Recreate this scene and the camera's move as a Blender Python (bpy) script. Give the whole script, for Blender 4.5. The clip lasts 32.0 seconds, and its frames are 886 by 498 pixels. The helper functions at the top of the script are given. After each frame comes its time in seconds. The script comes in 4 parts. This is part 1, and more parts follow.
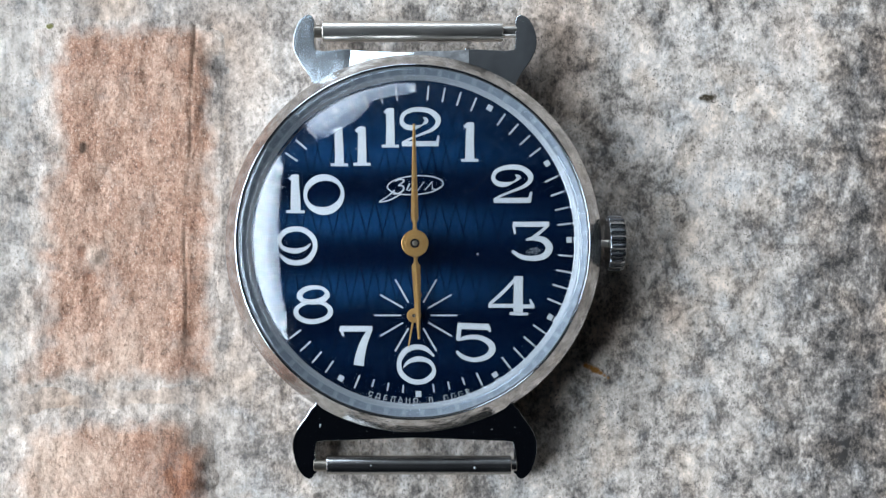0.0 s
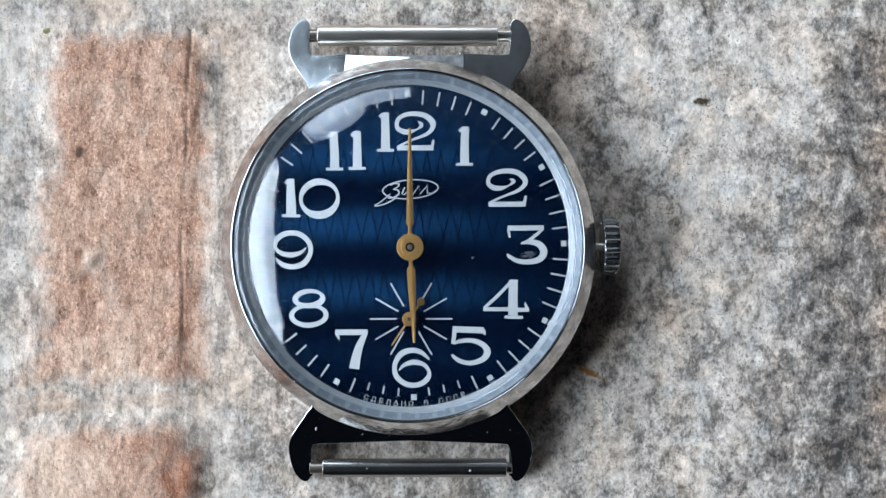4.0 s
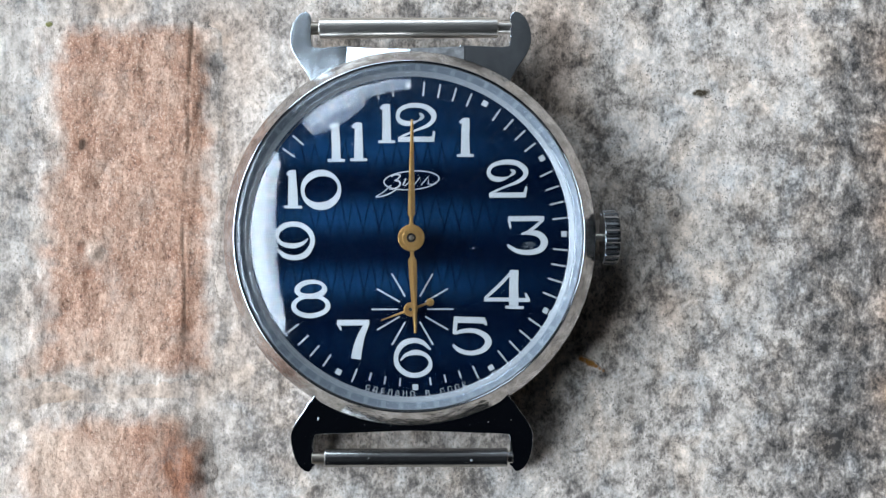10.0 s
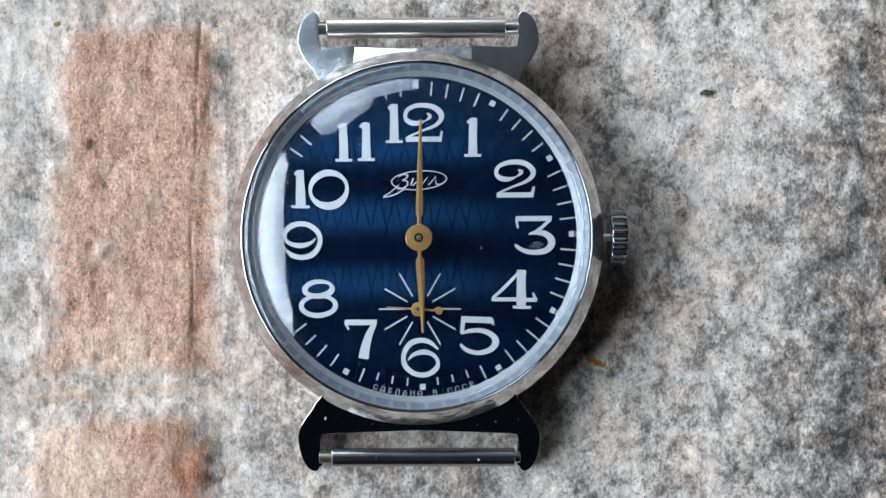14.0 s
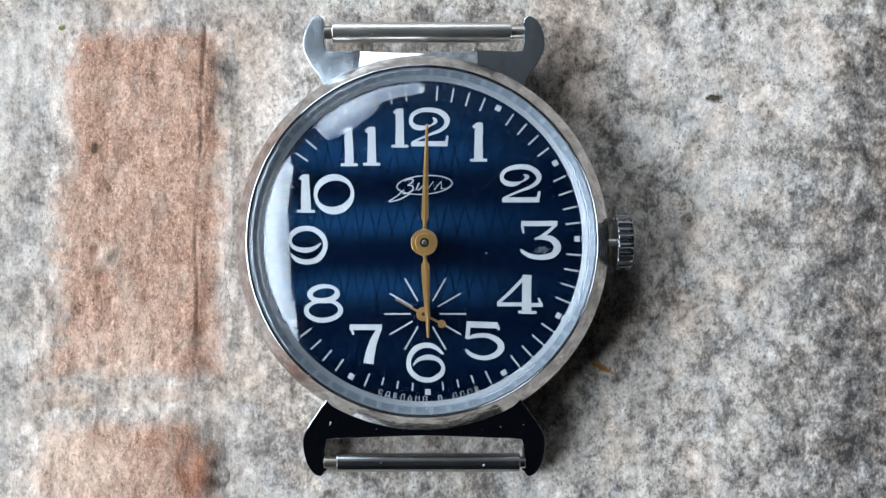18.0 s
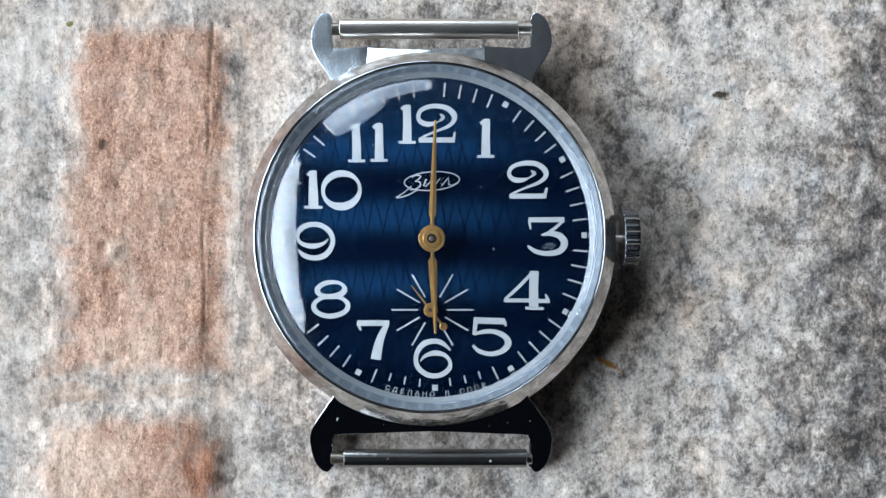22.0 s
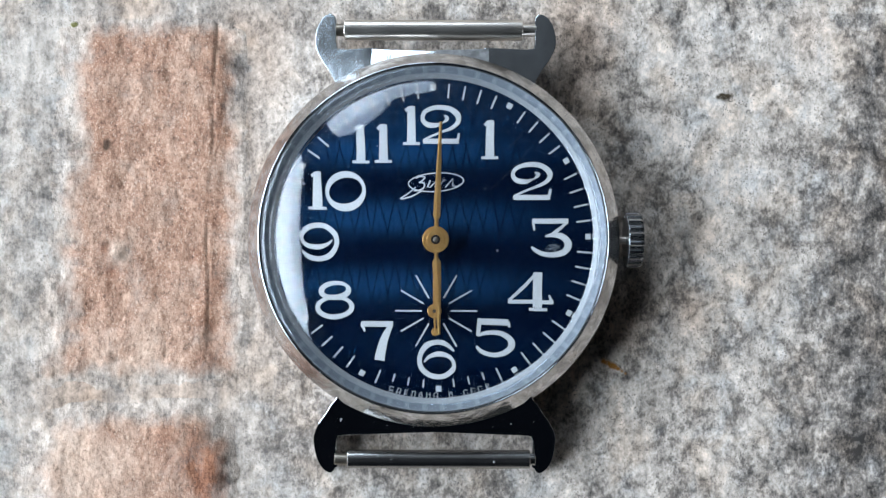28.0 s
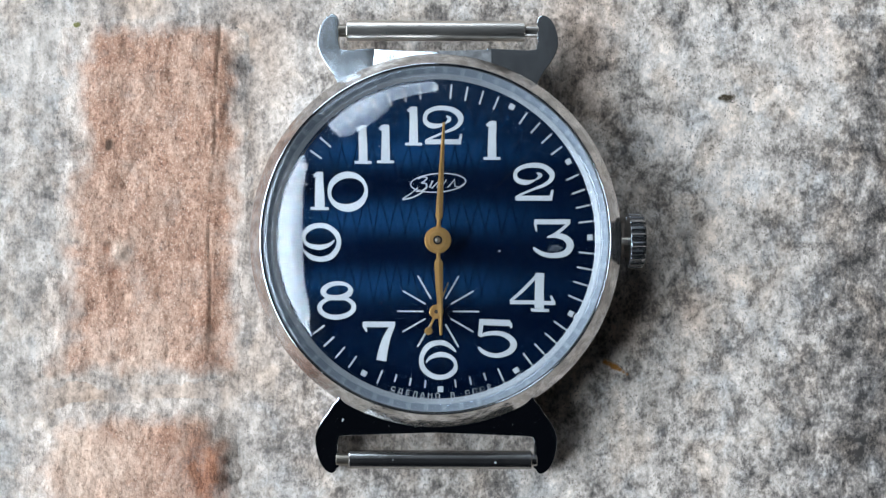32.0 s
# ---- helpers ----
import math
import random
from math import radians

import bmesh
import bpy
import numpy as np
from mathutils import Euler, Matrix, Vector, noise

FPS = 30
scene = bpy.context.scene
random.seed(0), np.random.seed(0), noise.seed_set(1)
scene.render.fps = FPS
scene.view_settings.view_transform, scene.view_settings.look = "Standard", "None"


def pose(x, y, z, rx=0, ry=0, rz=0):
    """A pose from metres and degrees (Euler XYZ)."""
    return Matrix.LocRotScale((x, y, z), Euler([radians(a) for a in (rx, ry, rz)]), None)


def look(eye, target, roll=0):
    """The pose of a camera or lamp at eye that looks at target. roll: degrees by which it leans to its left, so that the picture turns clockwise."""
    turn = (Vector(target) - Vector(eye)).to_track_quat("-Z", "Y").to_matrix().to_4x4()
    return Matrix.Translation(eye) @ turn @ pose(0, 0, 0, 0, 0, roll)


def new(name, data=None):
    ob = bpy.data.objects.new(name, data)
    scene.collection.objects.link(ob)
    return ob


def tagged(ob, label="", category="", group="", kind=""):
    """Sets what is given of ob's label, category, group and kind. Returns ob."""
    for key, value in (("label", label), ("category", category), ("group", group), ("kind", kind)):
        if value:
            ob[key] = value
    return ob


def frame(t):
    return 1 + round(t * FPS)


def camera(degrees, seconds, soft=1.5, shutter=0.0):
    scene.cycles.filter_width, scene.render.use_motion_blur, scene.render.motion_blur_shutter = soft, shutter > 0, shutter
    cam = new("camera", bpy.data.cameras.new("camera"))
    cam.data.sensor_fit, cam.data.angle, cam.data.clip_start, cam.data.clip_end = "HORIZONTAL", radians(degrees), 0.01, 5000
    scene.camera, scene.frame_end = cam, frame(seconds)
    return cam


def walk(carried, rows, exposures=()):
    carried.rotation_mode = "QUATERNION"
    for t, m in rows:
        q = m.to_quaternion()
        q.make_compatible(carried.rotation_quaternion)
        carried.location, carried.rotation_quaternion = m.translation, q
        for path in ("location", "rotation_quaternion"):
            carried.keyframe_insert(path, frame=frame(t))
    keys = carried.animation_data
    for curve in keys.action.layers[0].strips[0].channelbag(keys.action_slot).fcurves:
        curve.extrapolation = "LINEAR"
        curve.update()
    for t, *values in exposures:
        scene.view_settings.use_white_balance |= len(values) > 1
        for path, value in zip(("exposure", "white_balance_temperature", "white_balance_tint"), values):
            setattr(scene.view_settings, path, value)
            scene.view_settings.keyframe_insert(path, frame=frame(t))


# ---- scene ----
cam = camera(40, 32.0, 1.33)
PATH = [
    (0.0, pose(0.002570, -0.000525, 0.118086, 0.000, 0.000, 0.000)),
    (0.5, pose(0.002595, -0.000578, 0.118130, 0.011, 0.000, -0.016)),
    (1.0, pose(0.002608, -0.000522, 0.118120, -0.010, -0.004, -0.041)),
    (1.5, pose(0.002601, -0.000344, 0.118120, -0.056, -0.022, -0.039)),
    (2.0, pose(0.002580, -0.000183, 0.118140, -0.085, -0.043, -0.043)),
    (2.5, pose(0.002659, -0.000047, 0.118267, -0.086, -0.046, -0.040)),
    (3.0, pose(0.002774, 0.000075, 0.118300, -0.093, -0.011, -0.072)),
    (3.5, pose(0.002999, 0.000101, 0.118417, -0.120, 0.061, -0.072)),
    (5.5, pose(0.003368, -0.000499, 0.118851, -0.036, 0.083, -0.162)),
    (6.0, pose(0.003411, -0.000595, 0.118975, -0.043, 0.079, -0.197)),
    (6.5, pose(0.003464, -0.000618, 0.118963, -0.077, 0.089, -0.168)),
    (7.0, pose(0.003498, -0.000612, 0.118987, -0.123, 0.099, -0.195)),
    (7.5, pose(0.003486, -0.000612, 0.119013, -0.157, 0.096, -0.187)),
    (8.0, pose(0.003431, -0.000618, 0.118997, -0.166, 0.070, -0.183)),
    (8.5, pose(0.003331, -0.000736, 0.119126, -0.135, 0.027, -0.189)),
    (9.0, pose(0.003170, -0.000873, 0.119183, -0.073, 0.003, -0.190)),
    (9.5, pose(0.003054, -0.001019, 0.119138, -0.007, 0.007, -0.191)),
    (10.0, pose(0.002956, -0.001125, 0.119173, 0.039, 0.013, -0.187)),
    (10.5, pose(0.002812, -0.001160, 0.119144, 0.047, 0.010, -0.169)),
    (11.0, pose(0.002724, -0.001102, 0.119175, 0.016, 0.011, -0.169)),
    (11.5, pose(0.002652, -0.001039, 0.119219, -0.020, 0.029, -0.156)),
    (12.0, pose(0.002589, -0.001017, 0.119251, -0.030, 0.046, -0.141)),
    (12.5, pose(0.002506, -0.001022, 0.119245, -0.026, 0.051, -0.137)),
    (13.0, pose(0.002448, -0.001029, 0.119245, -0.023, 0.063, -0.137)),
    (13.5, pose(0.002423, -0.001031, 0.119258, -0.021, 0.083, -0.140)),
    (14.0, pose(0.002417, -0.001017, 0.119271, -0.022, 0.095, -0.158)),
    (14.5, pose(0.002336, -0.000962, 0.119154, -0.020, 0.103, -0.146)),
    (16.5, pose(0.001878, -0.001120, 0.119077, 0.154, -0.006, -0.073)),
    (17.0, pose(0.001916, -0.000918, 0.119129, 0.093, 0.035, -0.063)),
    (17.5, pose(0.001910, -0.000760, 0.119097, 0.046, 0.070, -0.041)),
    (18.0, pose(0.001933, -0.000664, 0.119078, 0.029, 0.107, -0.049)),
    (18.5, pose(0.001951, -0.000696, 0.119059, 0.029, 0.137, -0.062)),
    (19.0, pose(0.001886, -0.000788, 0.119064, 0.019, 0.141, -0.053)),
    (19.5, pose(0.001821, -0.000882, 0.119066, 0.020, 0.141, -0.036)),
    (20.0, pose(0.001807, -0.001023, 0.119073, 0.052, 0.150, -0.035)),
    (20.5, pose(0.001682, -0.001155, 0.119184, 0.087, 0.133, -0.015)),
    (21.0, pose(0.001458, -0.001183, 0.119180, 0.101, 0.088, -0.024)),
    (21.5, pose(0.001262, -0.001194, 0.119246, 0.106, 0.061, -0.027)),
    (22.0, pose(0.001177, -0.001194, 0.119251, 0.110, 0.068, 0.004)),
    (22.5, pose(0.001113, -0.001162, 0.119232, 0.102, 0.076, 0.029)),
    (23.0, pose(0.001019, -0.001092, 0.119230, 0.080, 0.070, 0.048)),
    (23.5, pose(0.000973, -0.001061, 0.119296, 0.066, 0.073, 0.051)),
    (24.0, pose(0.001001, -0.001062, 0.119268, 0.071, 0.095, 0.052)),
    (24.5, pose(0.001005, -0.001080, 0.119236, 0.084, 0.119, 0.077)),
    (25.0, pose(0.001031, -0.001094, 0.119240, 0.092, 0.131, 0.072)),
    (25.5, pose(0.001039, -0.001100, 0.119240, 0.095, 0.135, 0.072)),
    (27.5, pose(0.000873, -0.001229, 0.119368, 0.171, 0.082, 0.105)),
    (28.0, pose(0.000876, -0.001168, 0.119386, 0.149, 0.100, 0.135)),
    (28.5, pose(0.000871, -0.001097, 0.119408, 0.130, 0.114, 0.160)),
    (29.0, pose(0.000876, -0.001059, 0.119395, 0.116, 0.124, 0.188)),
    (29.5, pose(0.000847, -0.001002, 0.119422, 0.091, 0.134, 0.193)),
    (30.0, pose(0.000828, -0.000936, 0.119392, 0.060, 0.141, 0.201)),
    (30.5, pose(0.000793, -0.000892, 0.119456, 0.041, 0.137, 0.198)),
    (31.0, pose(0.000737, -0.000914, 0.119454, 0.052, 0.120, 0.197)),
    (31.5, pose(0.000688, -0.001030, 0.119449, 0.106, 0.098, 0.204)),
    (32.0, pose(0.000646, -0.001225, 0.119433, 0.203, 0.080, 0.221)),
]
walk(cam, PATH)

# ---- light ----
world = bpy.data.worlds.new("sky")
scene.world = world
world.use_nodes = True
wn = world.node_tree
sky = wn.nodes.new("ShaderNodeTexSky")
sky.sky_type, sky.sun_disc = "NISHITA", False
sky.sun_elevation, sky.sun_rotation = radians(35), radians(-60)
wn.links.new(sky.outputs["Color"], wn.nodes["Background"].inputs["Color"])
wn.nodes["Background"].inputs["Strength"].default_value = 0.1
scene.view_settings.exposure = -0.08


def window_lamp(eye, target, w, h, watts, colour):
    """The sky's light in a window opening."""
    data = bpy.data.lights.new("window_light", "AREA")
    data.shape, data.size, data.size_y, data.energy, data.color = "RECTANGLE", w, h, watts, colour
    ob = new("window_light", data)
    ob.matrix_world = look(eye, target)


SKYLIGHT = (0.73, 0.90, 1.085)
window_lamp((-1.004, -0.08, 0.66), (0, -0.08, 0.66), 1.44, 1.18, 92, SKYLIGHT)
window_lamp((-0.48, 1.004, 0.88), (-0.48, 0, 0.88), 0.94, 1.42, 34, SKYLIGHT)


# ---- materials ----


class Nodes:
    """A short hand for building a node material."""

    def __init__(self, name):
        self.mat = bpy.data.materials.new(name)
        self.mat.use_nodes = True
        self.tree = self.mat.node_tree
        self.bsdf = self.tree.nodes["Principled BSDF"]

    def add(self, kind, **values):
        node = self.tree.nodes.new(kind)
        for key, value in values.items():
            node.inputs[key.replace("_", " ")].default_value = value
        return node

    def link(self, a, b):
        self.tree.links.new(a, b)

    def coords(self, sx=1.0, sy=1.0, sz=1.0):
        tc = self.tree.nodes.new("ShaderNodeTexCoord")
        mp = self.tree.nodes.new("ShaderNodeMapping")
        mp.inputs["Scale"].default_value = (sx, sy, sz)
        self.link(tc.outputs["Object"], mp.inputs["Vector"])
        return mp.outputs["Vector"]

    def noise(self, vec, scale, detail=4.0, rough=0.55, distort=0.0):
        n = self.add("ShaderNodeTexNoise", Scale=scale, Detail=detail, Roughness=rough, Distortion=distort)
        self.link(vec, n.inputs["Vector"])
        return n.outputs["Fac"]

    def ramp(self, fac, stops):
        r = self.tree.nodes.new("ShaderNodeValToRGB")
        els = r.color_ramp.elements
        while len(els) < len(stops):
            els.new(0.5)
        for el, (pos, col) in zip(els, stops):
            el.position = pos
            el.color = (*col, 1) if len(col) == 3 else col
        self.link(fac, r.inputs["Fac"])
        return r.outputs["Color"]

    def mix(self, fac, a, b, blend="MIX"):
        m = self.tree.nodes.new("ShaderNodeMix")
        m.data_type, m.blend_type = "RGBA", blend
        for sock, v in ((m.inputs[0], fac), (m.inputs[6], a), (m.inputs[7], b)):
            if isinstance(v, (int, float)):
                sock.default_value = v
            elif isinstance(v, tuple):
                sock.default_value = (*v, 1)
            else:
                self.link(v, sock)
        return m.outputs[2]

    def math(self, op, a, b=0.0, clamp=False):
        m = self.tree.nodes.new("ShaderNodeMath")
        m.operation, m.use_clamp = op, clamp
        for sock, v in ((m.inputs[0], a), (m.inputs[1], b)):
            if isinstance(v, (int, float)):
                sock.default_value = v
            else:
                self.link(v, sock)
        return m.outputs[0]

    def attr(self, name):
        a = self.tree.nodes.new("ShaderNodeAttribute")
        a.attribute_name = name
        return a.outputs["Fac"]

    def bump(self, height, strength, dist):
        b = self.add("ShaderNodeBump", Strength=strength, Distance=dist)
        self.link(height, b.inputs["Height"])
        self.link(b.outputs["Normal"], self.bsdf.inputs["Normal"])

    def set(self, **values):
        for key, v in values.items():
            sock = self.bsdf.inputs[key.replace("_", " ")]
            if isinstance(v, (int, float)):
                sock.default_value = v
            elif isinstance(v, tuple):
                sock.default_value = (*v, 1) if len(v) == 3 else v
            else:
                self.link(v, sock)
        return self


def plain(name, colour, rough=0.5, metal=0.0, wear=0.12, scale=900.0, bump=0.0, **more):
    """A surface with a faint two-scale unevenness in colour and gloss."""
    n = Nodes(name)
    v = n.coords()
    fine, coarse = n.noise(v, scale * 4, 3), n.noise(v, scale * 0.5, 3)
    both = n.math("MULTIPLY_ADD", fine, 0.5)
    n.link(n.math("MULTIPLY", coarse, 0.5), both.node.inputs[2])
    lo = tuple(c * (1 - wear) for c in colour)
    hi = tuple(min(1, c * (1 + wear)) for c in colour)
    n.set(Base_Color=n.mix(both, lo, hi), Metallic=metal)
    n.set(Roughness=n.math("MULTIPLY_ADD", both, rough * 0.5))
    n.bsdf.inputs["Roughness"].links[0].from_node.inputs[2].default_value = rough * 0.75
    if bump:
        n.bump(fine, bump, 0.00002)
    n.set(**more)
    return n.mat


def stone_colour(n):
    """Mottled grey stone: fine vertical grain, clouds, warm and bluish stains."""
    v = n.coords(1, 0.86, 1)
    w = n.coords(1, 0.68, 1)
    grain = n.noise(w, 3900, 2, 0.6)
    crystals = n.noise(w, 2100, 2, 0.55, 0.4)
    flecks = n.noise(v, 1000, 4, 0.62, 0.5)
    clouds = n.noise(v, 300, 4, 0.6, 0.8)
    t = n.math("MULTIPLY", grain, 0.205)
    t = n.math("ADD", t, n.math("MULTIPLY", crystals, 0.15))
    t = n.math("ADD", t, n.math("MULTIPLY", flecks, 0.30))
    t = n.math("ADD", t, n.math("MULTIPLY", clouds, 0.36))
    # the limewashed side is smoother and paler
    calm = n.math("SUBTRACT", 1.0, n.math("MULTIPLY", n.attr("calm"), 0.34))
    t = n.math("ADD", n.math("MULTIPLY", n.math("SUBTRACT", t, 0.512), calm), 0.506)
    streaks = n.noise(n.coords(1, 0.10, 1), 2300, 3, 0.6)
    t = n.math("ADD", t, n.math("MULTIPLY", n.math("MULTIPLY", n.math("SUBTRACT", streaks, 0.5), n.attr("calm")), 0.09))
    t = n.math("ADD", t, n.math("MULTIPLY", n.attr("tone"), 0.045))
    base = n.ramp(t, [(0.36, (0.042, 0.0395, 0.037)), (0.45, (0.225, 0.21, 0.195)), (0.52, (0.505, 0.474, 0.437)), (0.64, (0.88, 0.84, 0.785))])
    warm = n.ramp(n.noise(v, 210, 4, 0.6, 0.5), [(0.50, (0, 0, 0)), (0.64, (1, 1, 1))])
    base = n.mix(n.math("MULTIPLY", warm, 0.42), base, (1.0, 0.86, 0.73), "MULTIPLY")
    cool = n.ramp(n.noise(n.coords(1.3, 1.0, 1), 260, 4, 0.6, 0.5), [(0.50, (0, 0, 0)), (0.66, (1, 1, 1))])
    base = n.mix(n.math("MULTIPLY", n.math("MULTIPLY", cool, 0.55), n.math("SUBTRACT", 1.0, n.attr("warm"), True)), base, (0.80, 0.90, 1.0), "MULTIPLY")
    base = n.mix(n.math("MULTIPLY", n.attr("warm"), 0.8), base, (1.0, 0.75, 0.58), "MULTIPLY")
    # crisp dark grains that gather in clusters
    dots = n.ramp(n.noise(n.coords(1, 0.75, 1.3), 4700, 2, 0.55), [(0.35, (1, 1, 1)), (0.43, (0, 0, 0))])
    where = n.ramp(n.noise(n.coords(1.2, 1.0, 0.7), 480, 3, 0.6), [(0.40, (0.15, 0.15, 0.15)), (0.60, (1, 1, 1))])
    base = n.mix(n.math("MULTIPLY", n.math("MULTIPLY", n.math("MULTIPLY", dots, where), 0.75), calm), base, (0.09, 0.082, 0.078))
    base = n.mix(1.0, base, (0.90, 0.785, 0.705), "MULTIPLY")
    return base, t, grain


def stone_material():
    n = Nodes("mottled_stone")
    base, t, grain = stone_colour(n)
    n.set(Base_Color=base, Roughness=0.82, Specular_IOR_Level=0.3)
    n.bump(t, 0.4, 0.0002)
    return n.mat


def brick_material():
    n = Nodes("worn_brick")
    base, t, grain = stone_colour(n)
    v = n.coords(1, 0.7, 1)
    g = n.math("ADD", n.math("MULTIPLY", n.noise(v, 3400, 3, 0.65), 0.54), n.math("MULTIPLY", n.noise(v, 900, 5, 0.65), 0.46))
    pink = n.ramp(g, [(0.33, (0.085, 0.043, 0.031)), (0.44, (0.32, 0.178, 0.126)), (0.54, (0.48, 0.297, 0.219)), (0.67, (0.76, 0.56, 0.45))])
    pale = n.ramp(n.noise(v, 170, 4, 0.6), [(0.45, (0, 0, 0)), (0.7, (1, 1, 1))])
    pink = n.mix(n.math("ADD", n.math("MULTIPLY", pale, 0.28), n.attr("pale")), pink, n.ramp(g, [(0.34, (0.36, 0.29, 0.245)), (0.5, (0.84, 0.73, 0.65)), (0.66, (1.0, 0.95, 0.90))]))
    smut = n.ramp(n.noise(n.coords(1.2, 0.8, 0.6), 420, 4, 0.65, 0.4), [(0.52, (0, 0, 0)), (0.68, (1, 1, 1))])
    pink = n.mix(n.math("MULTIPLY", smut, 0.55), pink, (0.66, 0.50, 0.40), "MULTIPLY")
    pores = n.ramp(n.noise(n.coords(1, 0.6, 1), 4300, 2, 0.6), [(0.30, (1, 1, 1)), (0.40, (0, 0, 0))])
    pink = n.mix(n.math("MULTIPLY", pores, 0.55), pink, (0.11, 0.065, 0.05))
    grains = n.ramp(n.noise(n.coords(1.1, 0.8, 1.7), 4600, 2, 0.6), [(0.57, (0, 0, 0)), (0.68, (1, 1, 1))])
    pink = n.mix(n.math("MULTIPLY", grains, 0.7), pink, (0.86, 0.74, 0.66))
    pink = n.mix(n.attr("rust_and_shade"), pink, (0.60, 0.36, 0.235), "MULTIPLY")
    pink = n.mix(1.0, pink, (0.775, 0.612, 0.495), "MULTIPLY")
    edge = n.math("ADD", n.attr("edge"), n.math("MULTIPLY", n.math("SUBTRACT", n.noise(v, 260, 5, 0.7), 0.5), 1.2))
    edge = n.ramp(edge, [(0.48, (0, 0, 0)), (0.98, (0.95, 0.95, 0.95))])
    n.set(Base_Color=n.mix(n.attr("crack"), n.mix(edge, base, pink), (0.07, 0.038, 0.022)), Roughness=0.85, Specular_IOR_Level=0.25)
    n.bump(g, 0.7, 0.00022)
    return n.mat


def dial_material():
    """Blue lacquer over a stamped dial: three soft bright bands across it."""
    n = Nodes("blue_dial")
    tc = n.tree.nodes.new("ShaderNodeTexCoord")
    sep = n.tree.nodes.new("ShaderNodeSeparateXYZ")
    n.link(tc.outputs["Object"], sep.inputs[0])
    x, y = sep.outputs["X"], sep.outputs["Y"]
    wob = n.math("MULTIPLY", n.math("SUBTRACT", n.noise(n.coords(1, 0.3, 1), 700, 3), 0.5), 0.0012)
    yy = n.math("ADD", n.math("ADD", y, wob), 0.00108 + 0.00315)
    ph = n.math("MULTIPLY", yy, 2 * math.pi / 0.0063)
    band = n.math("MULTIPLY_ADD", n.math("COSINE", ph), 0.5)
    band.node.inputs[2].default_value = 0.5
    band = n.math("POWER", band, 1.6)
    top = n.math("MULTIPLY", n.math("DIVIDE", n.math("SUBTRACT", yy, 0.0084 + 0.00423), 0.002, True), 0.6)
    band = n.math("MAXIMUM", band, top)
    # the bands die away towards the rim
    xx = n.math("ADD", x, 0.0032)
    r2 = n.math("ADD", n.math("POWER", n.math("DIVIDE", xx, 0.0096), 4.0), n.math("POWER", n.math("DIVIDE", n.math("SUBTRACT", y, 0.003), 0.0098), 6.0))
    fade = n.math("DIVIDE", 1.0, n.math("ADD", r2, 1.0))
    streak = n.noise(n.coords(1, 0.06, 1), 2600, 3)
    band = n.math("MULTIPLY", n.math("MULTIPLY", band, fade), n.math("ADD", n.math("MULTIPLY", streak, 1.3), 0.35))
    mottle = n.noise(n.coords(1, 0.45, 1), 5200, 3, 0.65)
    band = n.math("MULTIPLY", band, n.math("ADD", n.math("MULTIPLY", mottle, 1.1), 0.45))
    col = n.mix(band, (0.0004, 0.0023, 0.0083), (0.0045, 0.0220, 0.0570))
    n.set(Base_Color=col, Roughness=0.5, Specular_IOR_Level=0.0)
    n.bump(streak, 0.08, 0.00003)
    return n.mat


def crystal_material(name, wavy, gloss):
    """Clear plastic or glass: sharp to look through, its polish a little dulled."""
    n = Nodes(name)
    look_through = n.add("ShaderNodeBsdfRefraction", IOR=1.49, Roughness=0.0)
    shine = n.add("ShaderNodeBsdfGlossy", Roughness=gloss)
    fresnel = n.add("ShaderNodeFresnel", IOR=1.49)
    both = n.tree.nodes.new("ShaderNodeMixShader")
    n.link(fresnel.outputs[0], both.inputs[0])
    n.link(look_through.outputs[0], both.inputs[1])
    n.link(shine.outputs[0], both.inputs[2])
    n.link(both.outputs[0], n.tree.nodes["Material Output"].inputs["Surface"])
    if wavy:
        b = n.add("ShaderNodeBump", Strength=1.0, Distance=wavy)
        n.link(n.noise(n.coords(), 110, 1, 0.4, 0.3), b.inputs["Height"])
        for node in (look_through, shine, fresnel):
            n.link(b.outputs["Normal"], node.inputs["Normal"])
    n.tree.nodes.remove(n.bsdf)
    return n.mat


STONE = stone_material()
BRICK = brick_material()
DIAL = dial_material()
CRYSTAL = crystal_material("acrylic_crystal", 0.00012, 0.08)
def mottled_chrome(name, hi, lo, rough, wave, sy=1.0):
    """Plated metal, mottled reflections put into its colour, with a faintly wavy polish."""
    n = Nodes(name)
    v = n.coords(1, sy, 1)
    blot = n.ramp(n.noise(v, 650, 4, 0.65, 0.4), [(0.38, (0, 0, 0)), (0.62, (1, 1, 1))])
    fine = n.ramp(n.noise(v, 2600, 3, 0.6), [(0.34, (0, 0, 0)), (0.5, (1, 1, 1))])
    col = n.mix(n.math("MULTIPLY", blot, n.math("MULTIPLY_ADD", fine, 0.5)), lo, hi)
    col.node.inputs[0].links[0].from_node.inputs[1].links[0].from_node.inputs[2].default_value = 0.5
    n.set(Base_Color=col, Metallic=1.0, Roughness=rough)
    n.bump(n.noise(v, 900, 3, 0.5), 1.0, wave)
    return n.mat


